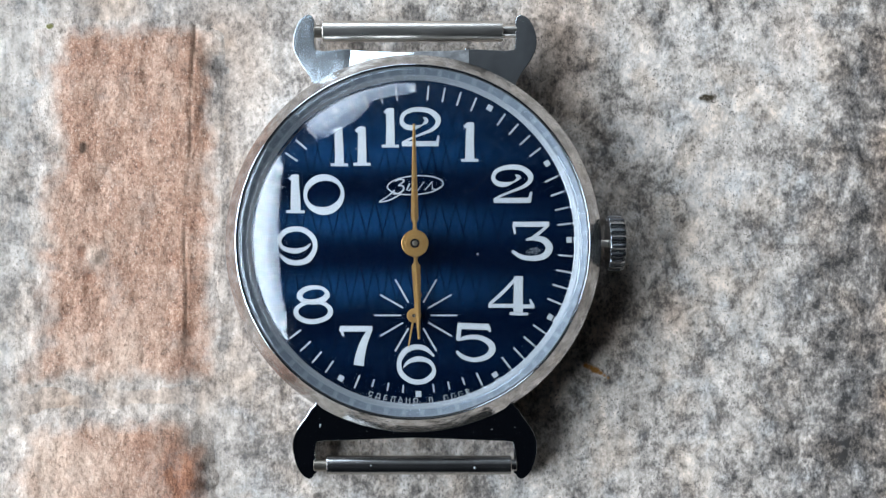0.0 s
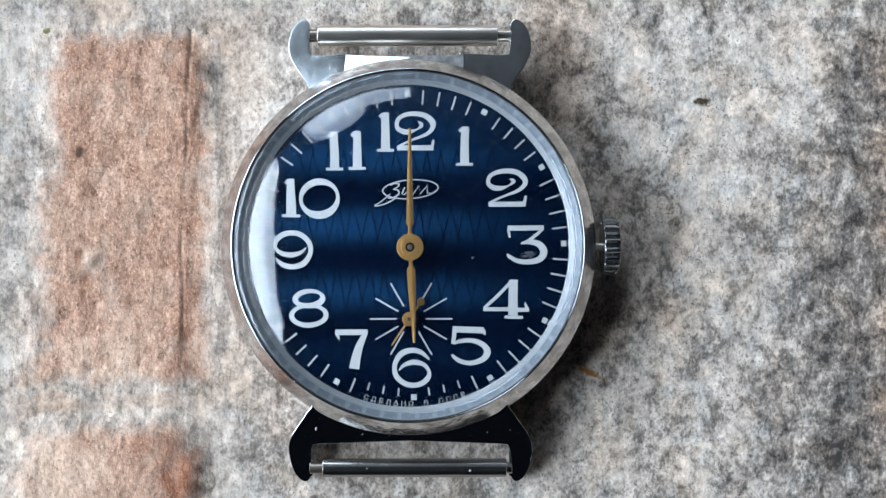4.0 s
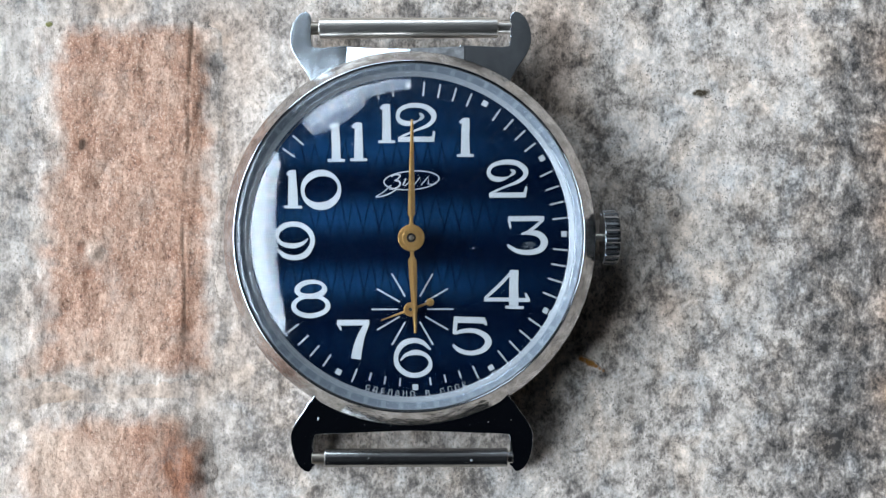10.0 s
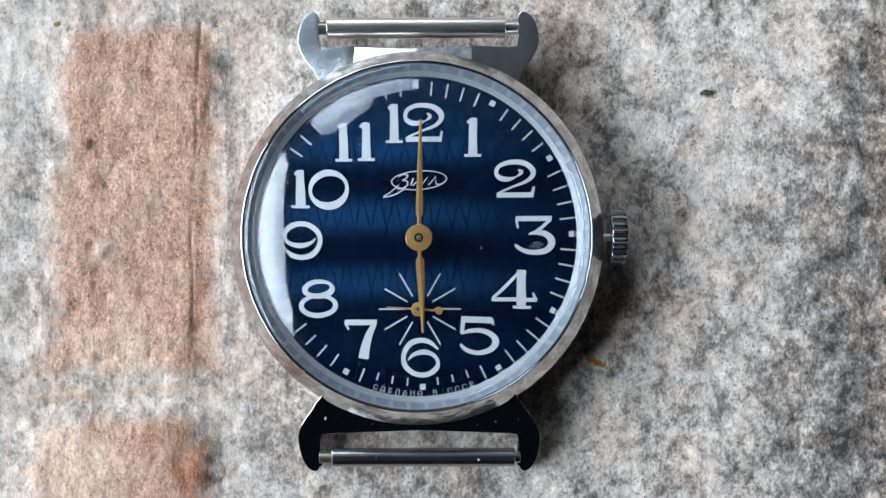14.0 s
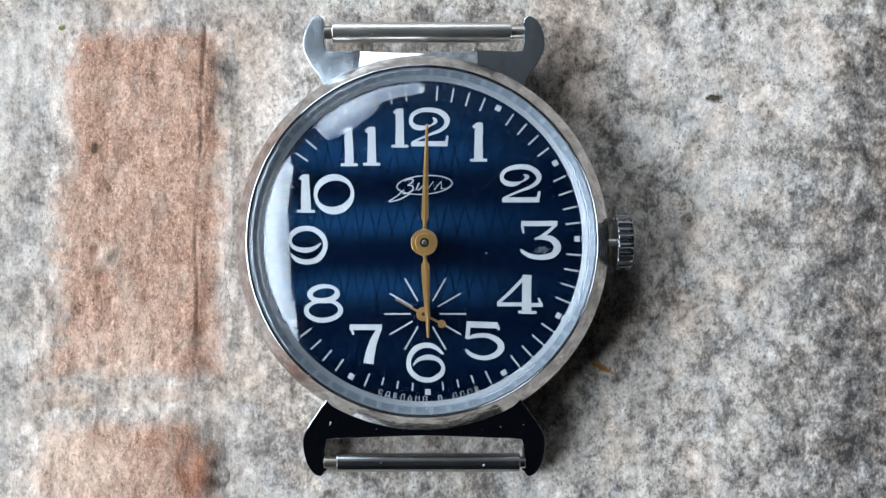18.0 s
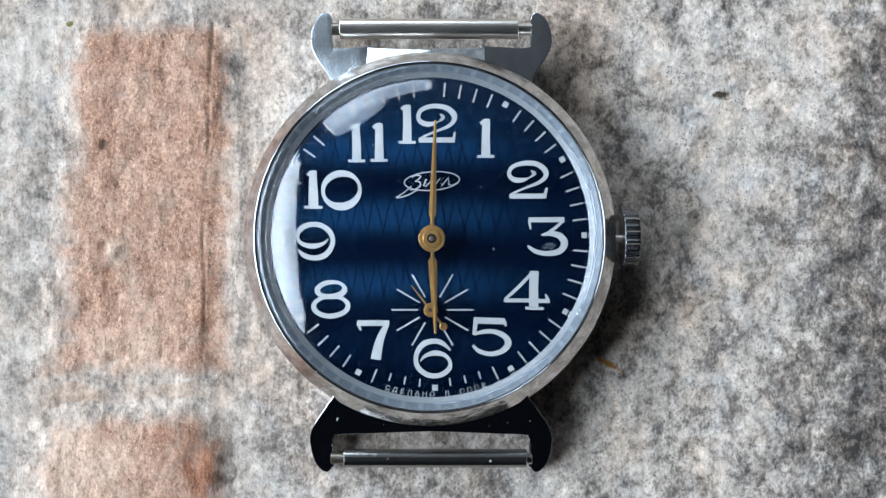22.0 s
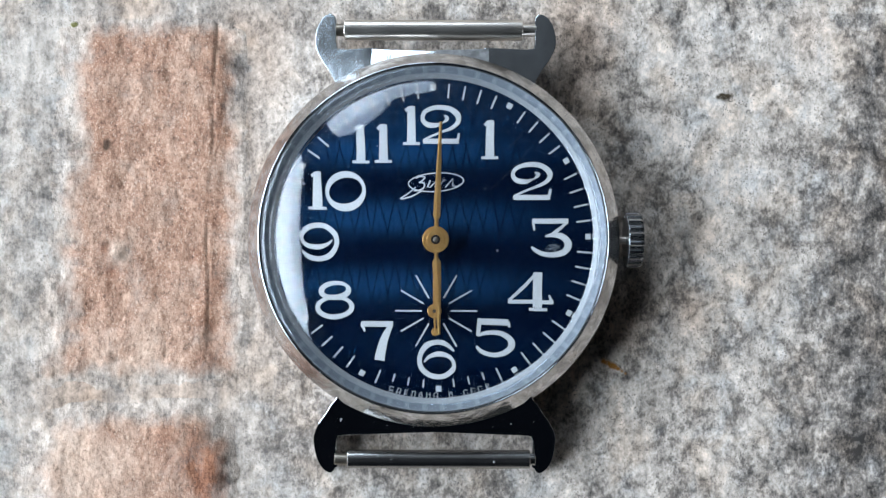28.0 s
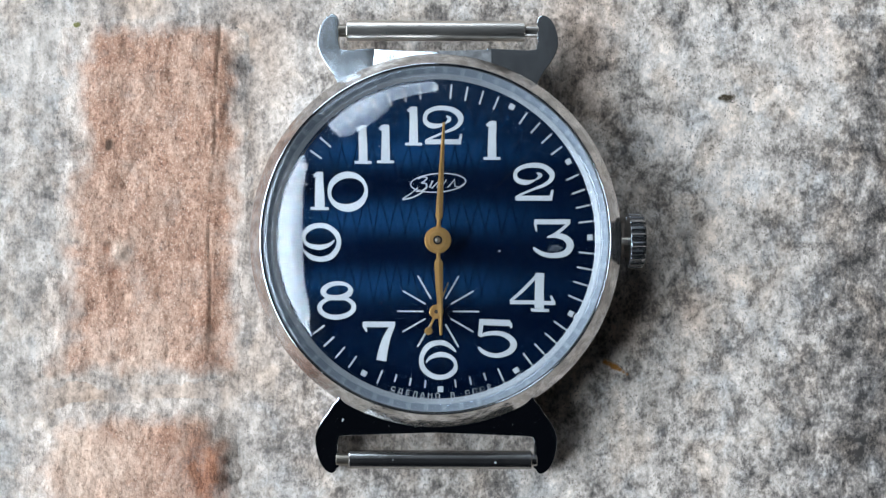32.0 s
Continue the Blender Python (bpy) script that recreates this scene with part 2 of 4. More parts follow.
SATIN = mottled_chrome("satin_chrome", (0.70, 0.72, 0.73), (0.46, 0.485, 0.50), 0.25, 0.000025, 0.35)
# the bezel's colour blotches stand for the stone it mirrors
BEZEL = mottled_chrome("mottled_bezel", (0.72, 0.70, 0.685), (0.40, 0.385, 0.365), 0.15, 0.00006)
# same plating as SATIN, the right lug's dimmer reflection put into its colour
SHADED_CHROME = mottled_chrome("shaded_chrome", (0.60, 0.60, 0.60), (0.50, 0.50, 0.50), 0.20, 0.00002, 0.35)
# stone mirrored past the window's reflection, painted as a mottled grey
MATTE = mottled_chrome("matte_mottled_plating", (0.27, 0.262, 0.255), (0.13, 0.125, 0.12), 0.55, 0.00009)
CHROME = plain("polished_chrome", (0.60, 0.60, 0.61), 0.10, 1.0, 0.06)
# the lower bar's steel, darkened in colour for the case's shadow
SHADED_STEEL = plain("shaded_steel", (0.40, 0.38, 0.36), 0.23, 1.0, 0.10, 120)
STEEL = plain("worn_steel", (0.66, 0.59, 0.52), 0.29, 1.0, 0.10, 120)
PIN = plain("tarnished_pin", (0.24, 0.205, 0.165), 0.35, 1.0, 0.2, 600)
CROWN = plain("satin_steel", (0.42, 0.42, 0.425), 0.25, 1.0, 0.12)
BRASS = plain("gilt_brass", (0.47, 0.262, 0.088), 0.40, 1.0, 0.12, 1500)
PINION = plain("dark_pinion", (0.012, 0.008, 0.006), 0.6, 0.0, 0.2, 1500, Specular_IOR_Level=0.15)
PRINT = plain("white_print", (0.32, 0.32, 0.315), 0.5, 0.0, 0.06, 2500)
FAINT_PRINT = plain("faint_print", (0.085, 0.092, 0.10), 0.6, 0.0, 0.2, 2500, Specular_IOR_Level=0.0)
LINE = plain("dark_engraving", (0.0005, 0.0018, 0.006), 0.6, 0.0, 0.1, Specular_IOR_Level=0.0)
# unseen walls and ceiling: tones set for what metal and crystal mirror
WALL = plain("unseen_dark_wall", (0.014, 0.014, 0.014), 0.9, 0.0, 0.08, 8, Specular_IOR_Level=0.0)
PALE_WALL = plain("pale_wall", (0.12, 0.12, 0.12), 0.9, 0.0, 0.08, 8, Specular_IOR_Level=0.0)
CEILING = plain("dark_ceiling", (0.015, 0.015, 0.016), 0.95, 0.0, 0.1, 8, Specular_IOR_Level=0.0)
DARK_WALL = plain("unseen_black_wall", (0.003, 0.0036, 0.005), 0.95, 0.0, 0.1, 8, Specular_IOR_Level=0.0)
FRAME_PAINT = plain("window_paint", (0.7, 0.7, 0.68), 0.5, 0.0, 0.05, 20)


def mark_material(name, colour):
    n = Nodes(name)
    base, t, grain = stone_colour(n)
    k = n.math("MULTIPLY", n.attr("mark"), n.ramp(n.noise(n.coords(), 5200, 3, 0.7), [(0.30, (0.7, 0.7, 0.7)), (0.50, (1, 1, 1))]))
    n.set(Base_Color=n.mix(k, base, colour), Roughness=0.75, Specular_IOR_Level=0.3)
    n.bump(t, 0.4, 0.0002)
    return n.mat


STAIN = mark_material("rust_stain", (0.30, 0.115, 0.012))
SOOT_MARK = mark_material("dark_speck_crust", (0.045, 0.030, 0.014))
SOOT = plain("dark_speck", (0.05, 0.035, 0.02), 0.8, 0.0, 0.4, 1500)
GLASS = crystal_material("window_glass", 0.0, 0.02)

# ---- mesh helpers ----
U = 0.0525e-3   # plan unit at the dial's height
G = 0.05483e-3  # plan unit on the stone


def part(name, bm, material, parent=None, label="", smooth=0.6):
    """Links a bmesh as one mesh object, under its thing."""
    me = bpy.data.meshes.new(name)
    bm.normal_update()
    bm.to_mesh(me)
    bm.free()
    me.materials.append(material)
    if smooth:
        me.set_sharp_from_angle(angle=smooth)
        me.shade_smooth() if smooth > 3 else None
        for p in me.polygons:
            p.use_smooth = True
    ob = new(name, me)
    if parent:
        ob.parent = parent
    if label:
        tagged(ob, label)
    return ob


def again(name, ob, m, parent):
    """Another object on the same mesh."""
    o = new(name, ob.data)
    o.parent = parent
    o.matrix_basis = m
    return o


def lathe(profile, seg=160, sy=1.0, closed=False):
    """Turns a profile of (radius, height) about z."""
    bm = bmesh.new()
    rings = []
    for r, z in profile:
        if r < 1e-9:
            rings.append([bm.verts.new((0, 0, z))])
        else:
            rings.append([bm.verts.new((r * math.cos(2 * math.pi * i / seg), (sy(r) if callable(sy) else sy) * r * math.sin(2 * math.pi * i / seg), z)) for i in range(seg)])
    pairs = list(zip(rings, rings[1:])) + ([(rings[-1], rings[0])] if closed else [])
    for a, b in pairs:
        for i in range(seg):
            j = (i + 1) % seg
            vs = [a[i % len(a)], a[j % len(a)], b[j % len(b)], b[i % len(b)]]
            vs = list(dict.fromkeys(vs))
            if len(vs) > 2:
                bm.faces.new(vs)
    bmesh.ops.recalc_face_normals(bm, faces=bm.faces)
    return bm


def curve_through(pts, steps=8, loop=False):
    """A smooth line through points of any dimension."""
    p = [np.array(q, float) for q in pts]
    n = len(p)
    out = []
    for i in range(n if loop else n - 1):
        a, b, c, d = ((p[(i + k) % n] if loop else p[min(max(i + k, 0), n - 1)]) for k in (-1, 0, 1, 2))
        for s in range(steps):
            t = s / steps
            out.append(0.5 * (2 * b + (c - a) * t + (2 * a - 5 * b + 4 * c - d) * t * t + (3 * b - a - 3 * c + d) * t ** 3))
    if not loop:
        out.append(p[-1])
    return out


def ribbon(bm, pts, z0, z1, smooth=True, loop=False, unit=U):
    """A flat stroke of changing width: points (x, y, width)."""
    line = curve_through(pts, 7, loop) if smooth else [np.array(q, float) for q in pts]
    n = len(line)
    left, right = [], []
    for i in range(n):
        if loop:
            d = line[(i + 1) % n][:2] - line[i - 1][:2]
        else:
            d = line[min(i + 1, n - 1)][:2] - line[max(i - 1, 0)][:2]
        d = d / (np.hypot(*d) + 1e-12)
        s = np.array((-d[1], d[0])) * max(line[i][2], 0.3) / 2
        left.append((line[i][:2] + s) * unit)
        right.append((line[i][:2] - s) * unit)
    vt = [[bm.verts.new((*q, z1)) for q in side] for side in (left, right)]
    vb = [[bm.verts.new((*q, z0)) for q in side] for side in (left, right)]
    for i in range(n if loop else n - 1):
        j = (i + 1) % n
        bm.faces.new((vt[1][i], vt[1][j], vt[0][j], vt[0][i]))
        bm.faces.new((vt[0][i], vt[0][j], vb[0][j], vb[0][i]))
        bm.faces.new((vt[1][j], vt[1][i], vb[1][i], vb[1][j]))
    if not loop:
        bm.faces.new((vt[0][0], vb[0][0], vb[1][0], vt[1][0]))
        bm.faces.new((vt[0][-1], vt[1][-1], vb[1][-1], vb[0][-1]))
    return bm


def prism(outline, z0, z1, bevel=0.0, top=None, cut=0.0, segments=2):
    """An outline (metres) raised from z0 to z1, with a bevelled upper edge. top(x, y) may lower the upper face."""
    bm = bmesh.new()
    lo = [bm.verts.new((x, y, z0)) for x, y in outline]
    hi = [bm.verts.new((x, y, z1)) for x, y in outline]
    n = len(outline)
    bm.faces.new(hi)
    bm.faces.new(list(reversed(lo)))
    for i in range(n):
        bm.faces.new((lo[i], lo[(i + 1) % n], hi[(i + 1) % n], hi[i]))
    bmesh.ops.recalc_face_normals(bm, faces=bm.faces)
    if bevel:
        edges = [e for e in bm.edges if all(abs(v.co.z - z1) < 1e-9 for v in e.verts)]
        bmesh.ops.bevel(bm, geom=edges, offset=bevel, segments=segments, profile=0.6, affect="EDGES")
    if cut:
        for k in (0, 1):
            lo_k, hi_k = min(p[k] for p in outline), max(p[k] for p in outline)
            for i in range(1, int((hi_k - lo_k) / cut)):
                at = lo_k + i * cut
                bmesh.ops.bisect_plane(bm, geom=bm.verts[:] + bm.edges[:] + bm.faces[:], plane_co=(at, 0, 0) if k == 0 else (0, at, 0), plane_no=(1, 0, 0) if k == 0 else (0, 1, 0))
    if top:
        for v in bm.verts:
            k = (v.co.z - z0) / (z1 - z0)
            v.co.z = z0 + k * (top(v.co.x, v.co.y) - z0)
    return bm


def box(bm, x0, x1, y0, y1, z0, z1):
    vs = [bm.verts.new((x, y, z)) for z in (z0, z1) for y in (y0, y1) for x in (x0, x1)]
    for f in ((0, 2, 3, 1), (4, 5, 7, 6), (0, 1, 5, 4), (2, 6, 7, 3), (0, 4, 6, 2), (1, 3, 7, 5)):
        bm.faces.new([vs[i] for i in f])
    return bm


def cylinder_x(bm, x0, x1, r, seg=40, y=0.0, z=0.0, chamfer=0.0):
    """A rod along x with chamfered ends."""
    c = chamfer
    rings = []
    for xx, rr in ((x0, 0.0), (x0, r - c), (x0 + c, r), (x1 - c, r), (x1, r - c), (x1, 0.0)):
        rings.append([bm.verts.new((xx, y + rr * math.cos(2 * math.pi * i / seg), z + rr * math.sin(2 * math.pi * i / seg))) for i in range(seg)] if rr else [bm.verts.new((xx, y, z))])
    for a, b in zip(rings, rings[1:]):
        for i in range(seg):
            vs = list(dict.fromkeys([a[i % len(a)], a[(i + 1) % seg % len(a)], b[(i + 1) % seg % len(b)], b[i % len(b)]]))
            if len(vs) > 2:
                bm.faces.new(vs)
    bmesh.ops.recalc_face_normals(bm, faces=bm.faces)
    return bm


# ---- the stone underneath ----
CX, CY = 0.00257, -0.000525


def gx(px):
    return CX + (px - 784) * G


def gy(py):
    return CY + (441 - py) * G


def cloud(x, y, scale, seed):
    """Smooth lattice noise, 0 to 1."""
    rng = np.random.default_rng(seed)
    tab = rng.random((257, 257))
    u, v = x / scale + 64, y / scale + 64
    i, j = np.floor(u).astype(int), np.floor(v).astype(int)
    a, b = u - i, v - j
    a, b = a * a * (3 - 2 * a), b * b * (3 - 2 * b)
    i, j = i % 256, j % 256
    return (tab[i, j] * (1 - a) + tab[i + 1, j] * a) * (1 - b) + (tab[i, j + 1] * (1 - a) + tab[i + 1, j + 1] * a) * b


def relief(x, y):
    """Height of the stone's own unevenness."""
    h = (cloud(x, y * 0.7, 0.006, 1) - 0.5) * 0.00022
    h += (cloud(x, y * 0.7, 0.0022, 2) - 0.5) * 0.00016
    h += (cloud(x, y * 0.6, 0.0009, 3) - 0.5) * 0.00011
    return h - 0.00016


# stone clouds, plus painted light and shade by the watch: x, y, reach, tone
PALE_CLOUDS_AND_LIGHT = [
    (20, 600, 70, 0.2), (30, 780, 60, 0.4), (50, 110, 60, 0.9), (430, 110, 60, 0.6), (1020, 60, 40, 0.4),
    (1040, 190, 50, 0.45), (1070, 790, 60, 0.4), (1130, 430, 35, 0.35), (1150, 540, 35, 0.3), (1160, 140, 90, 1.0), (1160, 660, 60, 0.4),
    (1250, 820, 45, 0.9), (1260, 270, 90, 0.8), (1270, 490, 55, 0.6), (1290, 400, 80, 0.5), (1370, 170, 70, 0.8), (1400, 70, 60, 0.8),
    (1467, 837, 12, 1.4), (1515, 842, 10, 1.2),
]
# darker patches along the bricks' right edges
DARK_BY_BRICKS = [
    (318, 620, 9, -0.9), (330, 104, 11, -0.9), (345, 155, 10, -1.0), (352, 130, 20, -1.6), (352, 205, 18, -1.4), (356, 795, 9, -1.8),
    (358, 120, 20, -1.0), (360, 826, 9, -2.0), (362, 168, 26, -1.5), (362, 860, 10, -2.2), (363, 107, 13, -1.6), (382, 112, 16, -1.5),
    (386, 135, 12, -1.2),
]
# rows below the watch put shade into the stone's colour
DARK_CLOUDS_AND_SHADE = [
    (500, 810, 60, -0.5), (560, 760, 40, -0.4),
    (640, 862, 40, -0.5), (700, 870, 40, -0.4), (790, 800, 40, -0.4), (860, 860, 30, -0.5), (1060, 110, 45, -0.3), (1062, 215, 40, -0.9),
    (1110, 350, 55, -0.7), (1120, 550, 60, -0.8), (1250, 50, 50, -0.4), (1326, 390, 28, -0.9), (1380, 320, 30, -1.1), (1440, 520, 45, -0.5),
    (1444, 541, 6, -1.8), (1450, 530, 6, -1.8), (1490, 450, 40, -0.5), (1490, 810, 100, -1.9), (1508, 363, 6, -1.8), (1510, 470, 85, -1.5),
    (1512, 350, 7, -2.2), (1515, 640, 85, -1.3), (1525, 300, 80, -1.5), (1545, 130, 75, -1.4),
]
CLOUDS_AND_SHADING = PALE_CLOUDS_AND_LIGHT + DARK_BY_BRICKS + DARK_CLOUDS_AND_SHADE


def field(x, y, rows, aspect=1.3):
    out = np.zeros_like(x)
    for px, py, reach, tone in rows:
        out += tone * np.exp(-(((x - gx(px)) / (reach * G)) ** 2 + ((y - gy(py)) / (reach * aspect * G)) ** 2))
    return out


WARM_BY_BRICKS = [
    (60, 720, 60, 0.3), (95, 500, 26, 0.35), (105, 200, 26, 0.3), (110, 710, 70, 0.5), (200, 18, 80, 0.4), (280, 705, 80, 0.55),
    (330, 450, 330, 0.15), (350, 630, 30, 0.4), (358, 120, 24, 0.8), (360, 500, 28, 0.5), (362, 350, 30, 0.6), (370, 230, 40, 0.7),
    (380, 60, 45, 0.5), (425, 330, 45, 0.35), (430, 130, 45, 0.4), (430, 620, 50, 0.3), (450, 40, 40, 0.3),
]
WARM_PATCHES = [
    (960, 20, 50, 0.4), (1000, 150, 40, 0.4), (1010, 60, 50, 0.5), (1090, 560, 40, 0.4), (1190, 560, 30, 0.5), (1400, 60, 40, 0.3),
    (1590, 120, 42, 0.9), (1590, 400, 42, 0.8), (1590, 560, 42, 0.8), (1592, 260, 42, 0.8), (1592, 720, 40, 0.9),
]
WARM = WARM_BY_BRICKS + WARM_PATCHES


PALE = [(130, 820, 120, 0.36), (60, 880, 90, 0.2), (300, 170, 26, 0.35), (120, 420, 60, 0.15), (168, 453, 14, 0.8), (195, 420, 10, 0.3), (200, 640, 70, 0.25)]


# rust, with the shaded strip past the split and lower flank painted in
RUST_AND_SHADE = [(255, 768, 26, 0.45), (290, 830, 34, 0.5), (328, 845, 22, 0.35), (332, 640, 22, 0.45), (150, 560, 30, 0.2), (318, 800, 30, 0.5), (334, 840, 34, 0.6), (336, 885, 34, 0.7), (150, 95, 22, 0.25), (322, 120, 18, 0.4), (345, 200, 25, 0.25), (144, 446, 9, 0.9), (156, 488, 12, 0.7), (340, 400, 13, 0.4), (336, 500, 14, 0.5), (330, 585, 14, 0.5), (150, 765, 20, 0.3)]


# pits in the bricks, and darker spots towards their right edges
PITS_AND_DARK_SPOTS = [(363, 107, 13, 0.5), (386, 135, 11, 0.35), (345, 155, 9, 0.4), (344, 90, 9, 0.4), (350, 855, 11, 0.6), (347, 805, 11, 0.5), (325, 782, 9, 0.4), (318, 625, 8, 0.3), (147, 260, 5, 3.0), (145, 266, 4, 1.6), (146, 440, 6, 0.5), (140, 436, 5, 0.35), (170, 95, 6, 0.35)]


def axis(lo, hi, step, far):
    core = np.arange(lo, hi + step / 2, step)
    grow = [step * 2]
    while sum(grow) < far:
        grow.append(grow[-1] * 1.5)
    out = np.cumsum(grow)
    out = out * far / out[-1]
    return np.concatenate([lo - out[::-1], core, hi + out])


def sheet(name, xs, ys, height, material, parent=None):
    X, Y = np.meshgrid(xs, ys)
    Z = height(X, Y)
    nx, ny = len(xs), len(ys)
    co = np.stack([X, Y, Z], -1).reshape(-1, 3)
    idx = np.arange(nx * ny).reshape(ny, nx)
    quads = np.stack([idx[:-1, :-1], idx[:-1, 1:], idx[1:, 1:], idx[1:, :-1]], -1).reshape(-1, 4)
    me = bpy.data.meshes.new(name)
    me.from_pydata(co.tolist(), [], quads.tolist())
    me.materials.append(material)
    me.shade_smooth()
    ob = new(name, me)
    ob.parent = parent
    return ob, X.ravel(), Y.ravel()


def calm(x, y):
    """1 where the stone is limewashed smooth, on the bricks' side."""
    return 1 - np.clip((x - gx(380)) / (gx(640) - gx(380)), 0, 1)


def give(ob, name, values):
    a = ob.data.attributes.new(name, "FLOAT", "POINT")
    a.data.foreach_set("value", np.asarray(values, dtype=np.float32))


# worn bricks let into the stone: x0, x1, y0, y1, seed, lean of one side
BRICKS = [(26, 408, 20, 704, 11, 0.0017), (-36, 390, 712, 1010, 21, 0.0)]
CORNER = {11: 0.0040, 21: 0.0058}
RISE = {11: 0.00020, 21: 0.00062}


def rim(x, y, spec):
    """0 outside a brick, rising to 1 inside its worn edge."""
    px0, px1, py0, py1, seed, lean_by = spec
    w = (cloud(x, y, 0.004, seed) - 0.5) * 0.0007 + (cloud(x, y, 0.0012, seed + 1) - 0.5) * 0.0009
    lean = lean_by * np.clip((gy(60) - y) / 0.033, 0, 1)
    left, right, top = (x - gx(px0 - 20) + lean - 0.0018) * 0.6, gx(px1) - x, gy(py0) - y
    r = CORNER[seed]
    corner = np.hypot(np.clip(r - np.minimum(left, right), 0, None), np.clip(r - top, 0, None))
    d = np.minimum(r - corner, y - gy(py1)) + 0.0003 + w
    return np.clip(d / 0.0034, 0, 1)


def stone_height(x, y):
    h = relief(x, y)
    for spec in BRICKS:
        k = np.clip(rim(x, y, spec) * 3 - 1.2, 0, 1)
        h = h - 0.0007 * k
    return h


ground, GX, GY = sheet("ground", axis(-0.046, 0.050, 0.00025, 1.50), axis(-0.029, 0.028, 0.00025, 1.50), stone_height, STONE)
tagged(ground, "mottled grey weathered stone with light and dark clouds", "stone", kind="structure")
give(ground, "tone", field(GX, GY, CLOUDS_AND_SHADING))
give(ground, "warm", np.clip(field(GX, GY, WARM), 0, 1))
give(ground, "calm", calm(GX, GY))


def brick(spec, label):
    """A worn brick face, its rim sinking into the stone, with a split along one side."""
    px0, px1, py0, py1, seed, lean_by = spec
    x0, x1, y0, y1 = gx(px0), gx(px1), gy(py1), gy(py0)

    def split_at(x, y):
        return x1 - 0.0034 + (cloud(x * 0, y, 0.005, seed + 2) - 0.5) * 0.0005 + (y - y1) * 0.040

    def crack(x, y):
        return np.exp(-((x - split_at(x, y)) / 0.00013) ** 2) * np.clip(cloud(x * 0, y, 0.002, seed + 3) * 1.5 + 0.05, 0, 1) * (seed == 11)

    def height(x, y):
        k = rim(x, y, spec)
        lift = RISE[seed] * k * k * (3 - 2 * k) - 0.00003
        lift += ((cloud(x, y * 0.6, 0.0018, seed + 5) - 0.5) * 0.00011 + (cloud(x, y * 0.8, 0.00045, seed + 6) - 0.5) * 0.00007) * np.clip(k * 2, 0, 1)
        # the strip past the split lies lower
        lift -= 0.00017 * np.clip((x - split_at(x, y)) / 0.0014 + 0.1, 0, 1) * np.clip((k - 0.45) * 3, 0, 1) * (seed == 11)
        # a pale knot in the brick
        lift += 0.00030 * np.exp(-((x - gx(168)) ** 2 + (y - gy(453)) ** 2) / (13 * G) ** 2)
        pits = np.clip(cloud(x, y, 0.0011, seed + 4) - 0.84, 0, 1) * 0.0006
        return relief(x, y) + lift - crack(x, y) * 0.00013 - pits

    ob, X, Y = sheet("brick", np.arange(x0, x1, 0.0002), np.arange(y0, y1, 0.0002), height, BRICK, ground)
    give(ob, "edge", rim(X, Y, spec))
    give(ob, "tone", field(X, Y, CLOUDS_AND_SHADING))
    give(ob, "warm", X * 0 + 0.25)
    give(ob, "calm", calm(X, Y))
    give(ob, "pale", np.clip(field(X, Y, PALE) + 0.10, 0, 0.75))
    give(ob, "crack", np.clip(crack(X, Y) * 0.7 + field(X, Y, PITS_AND_DARK_SPOTS), 0, 0.95))
    give(ob, "rust_and_shade", np.clip(field(X, Y, RUST_AND_SHADE), 0, 0.85))
    return tagged(ob, label)


brick(BRICKS[0], "pinkish worn brick face with a dark split")
brick(BRICKS[1], "pale pink brick face, orange along its edge")

# ---- unseen room, added to close the place and shape the light ----


def wall_with_window(name, at, rot, half, height, sill, head, mt):
    """A wall along its own x, with one opening from its sill up to a head of slanting lines (x, z)."""
    bm = bmesh.new()
    x0, x1 = head[0][0], head[-1][0]
    box(bm, -half, x0, -0.015, 0.1, -0.002, height)
    box(bm, x1, half, -0.015, 0.1, -0.002, height)
    box(bm, x0, x1, -0.015, 0.1, -0.002, sill)
    for (a, za), (b, zb) in zip(head, head[1:]):
        vs = [bm.verts.new(q) for y in (-0.015, 0.1) for q in ((a, y, za), (b, y, zb), (b, y, height), (a, y, height))]
        for f in ((0, 1, 2, 3), (7, 6, 5, 4), (0, 4, 5, 1), (3, 2, 6, 7)):
            bm.faces.new([vs[i] for i in f])
    ob = part(name, bm, mt, None, "unseen plain wall, added, its opening shaping the window light", 0)
    ob.matrix_world = Matrix.Translation(at) @ pose(0, 0, 0, 0, 0, rot)
    return tagged(ob, category="wall", kind="structure")


def window(name, at, rot, w, h):
    ob = new(name)
    ob.matrix_world = Matrix.Translation(at) @ pose(0, 0, 0, 0, 0, rot)
    bm = bmesh.new()
    box(bm, -w / 2, w / 2, 0, 0.05, 0, 0.04)
    box(bm, -w / 2, w / 2, 0, 0.05, h - 0.04, h)
    box(bm, -w / 2, -w / 2 + 0.04, 0, 0.05, 0.04, h - 0.04)
    box(bm, w / 2 - 0.04, w / 2, 0, 0.05, 0.04, h - 0.04)
    part("window_frame", bm, FRAME_PAINT, ob, "", 0)
    pane = part("pane", box(bmesh.new(), -w / 2 + 0.04, w / 2 - 0.04, 0.02, 0.026, 0.04, h - 0.04), GLASS, ob, "", 0)
    pane.visible_shadow = False
    tagged(ob, "painted window with a clear pane", "window", kind="structure")


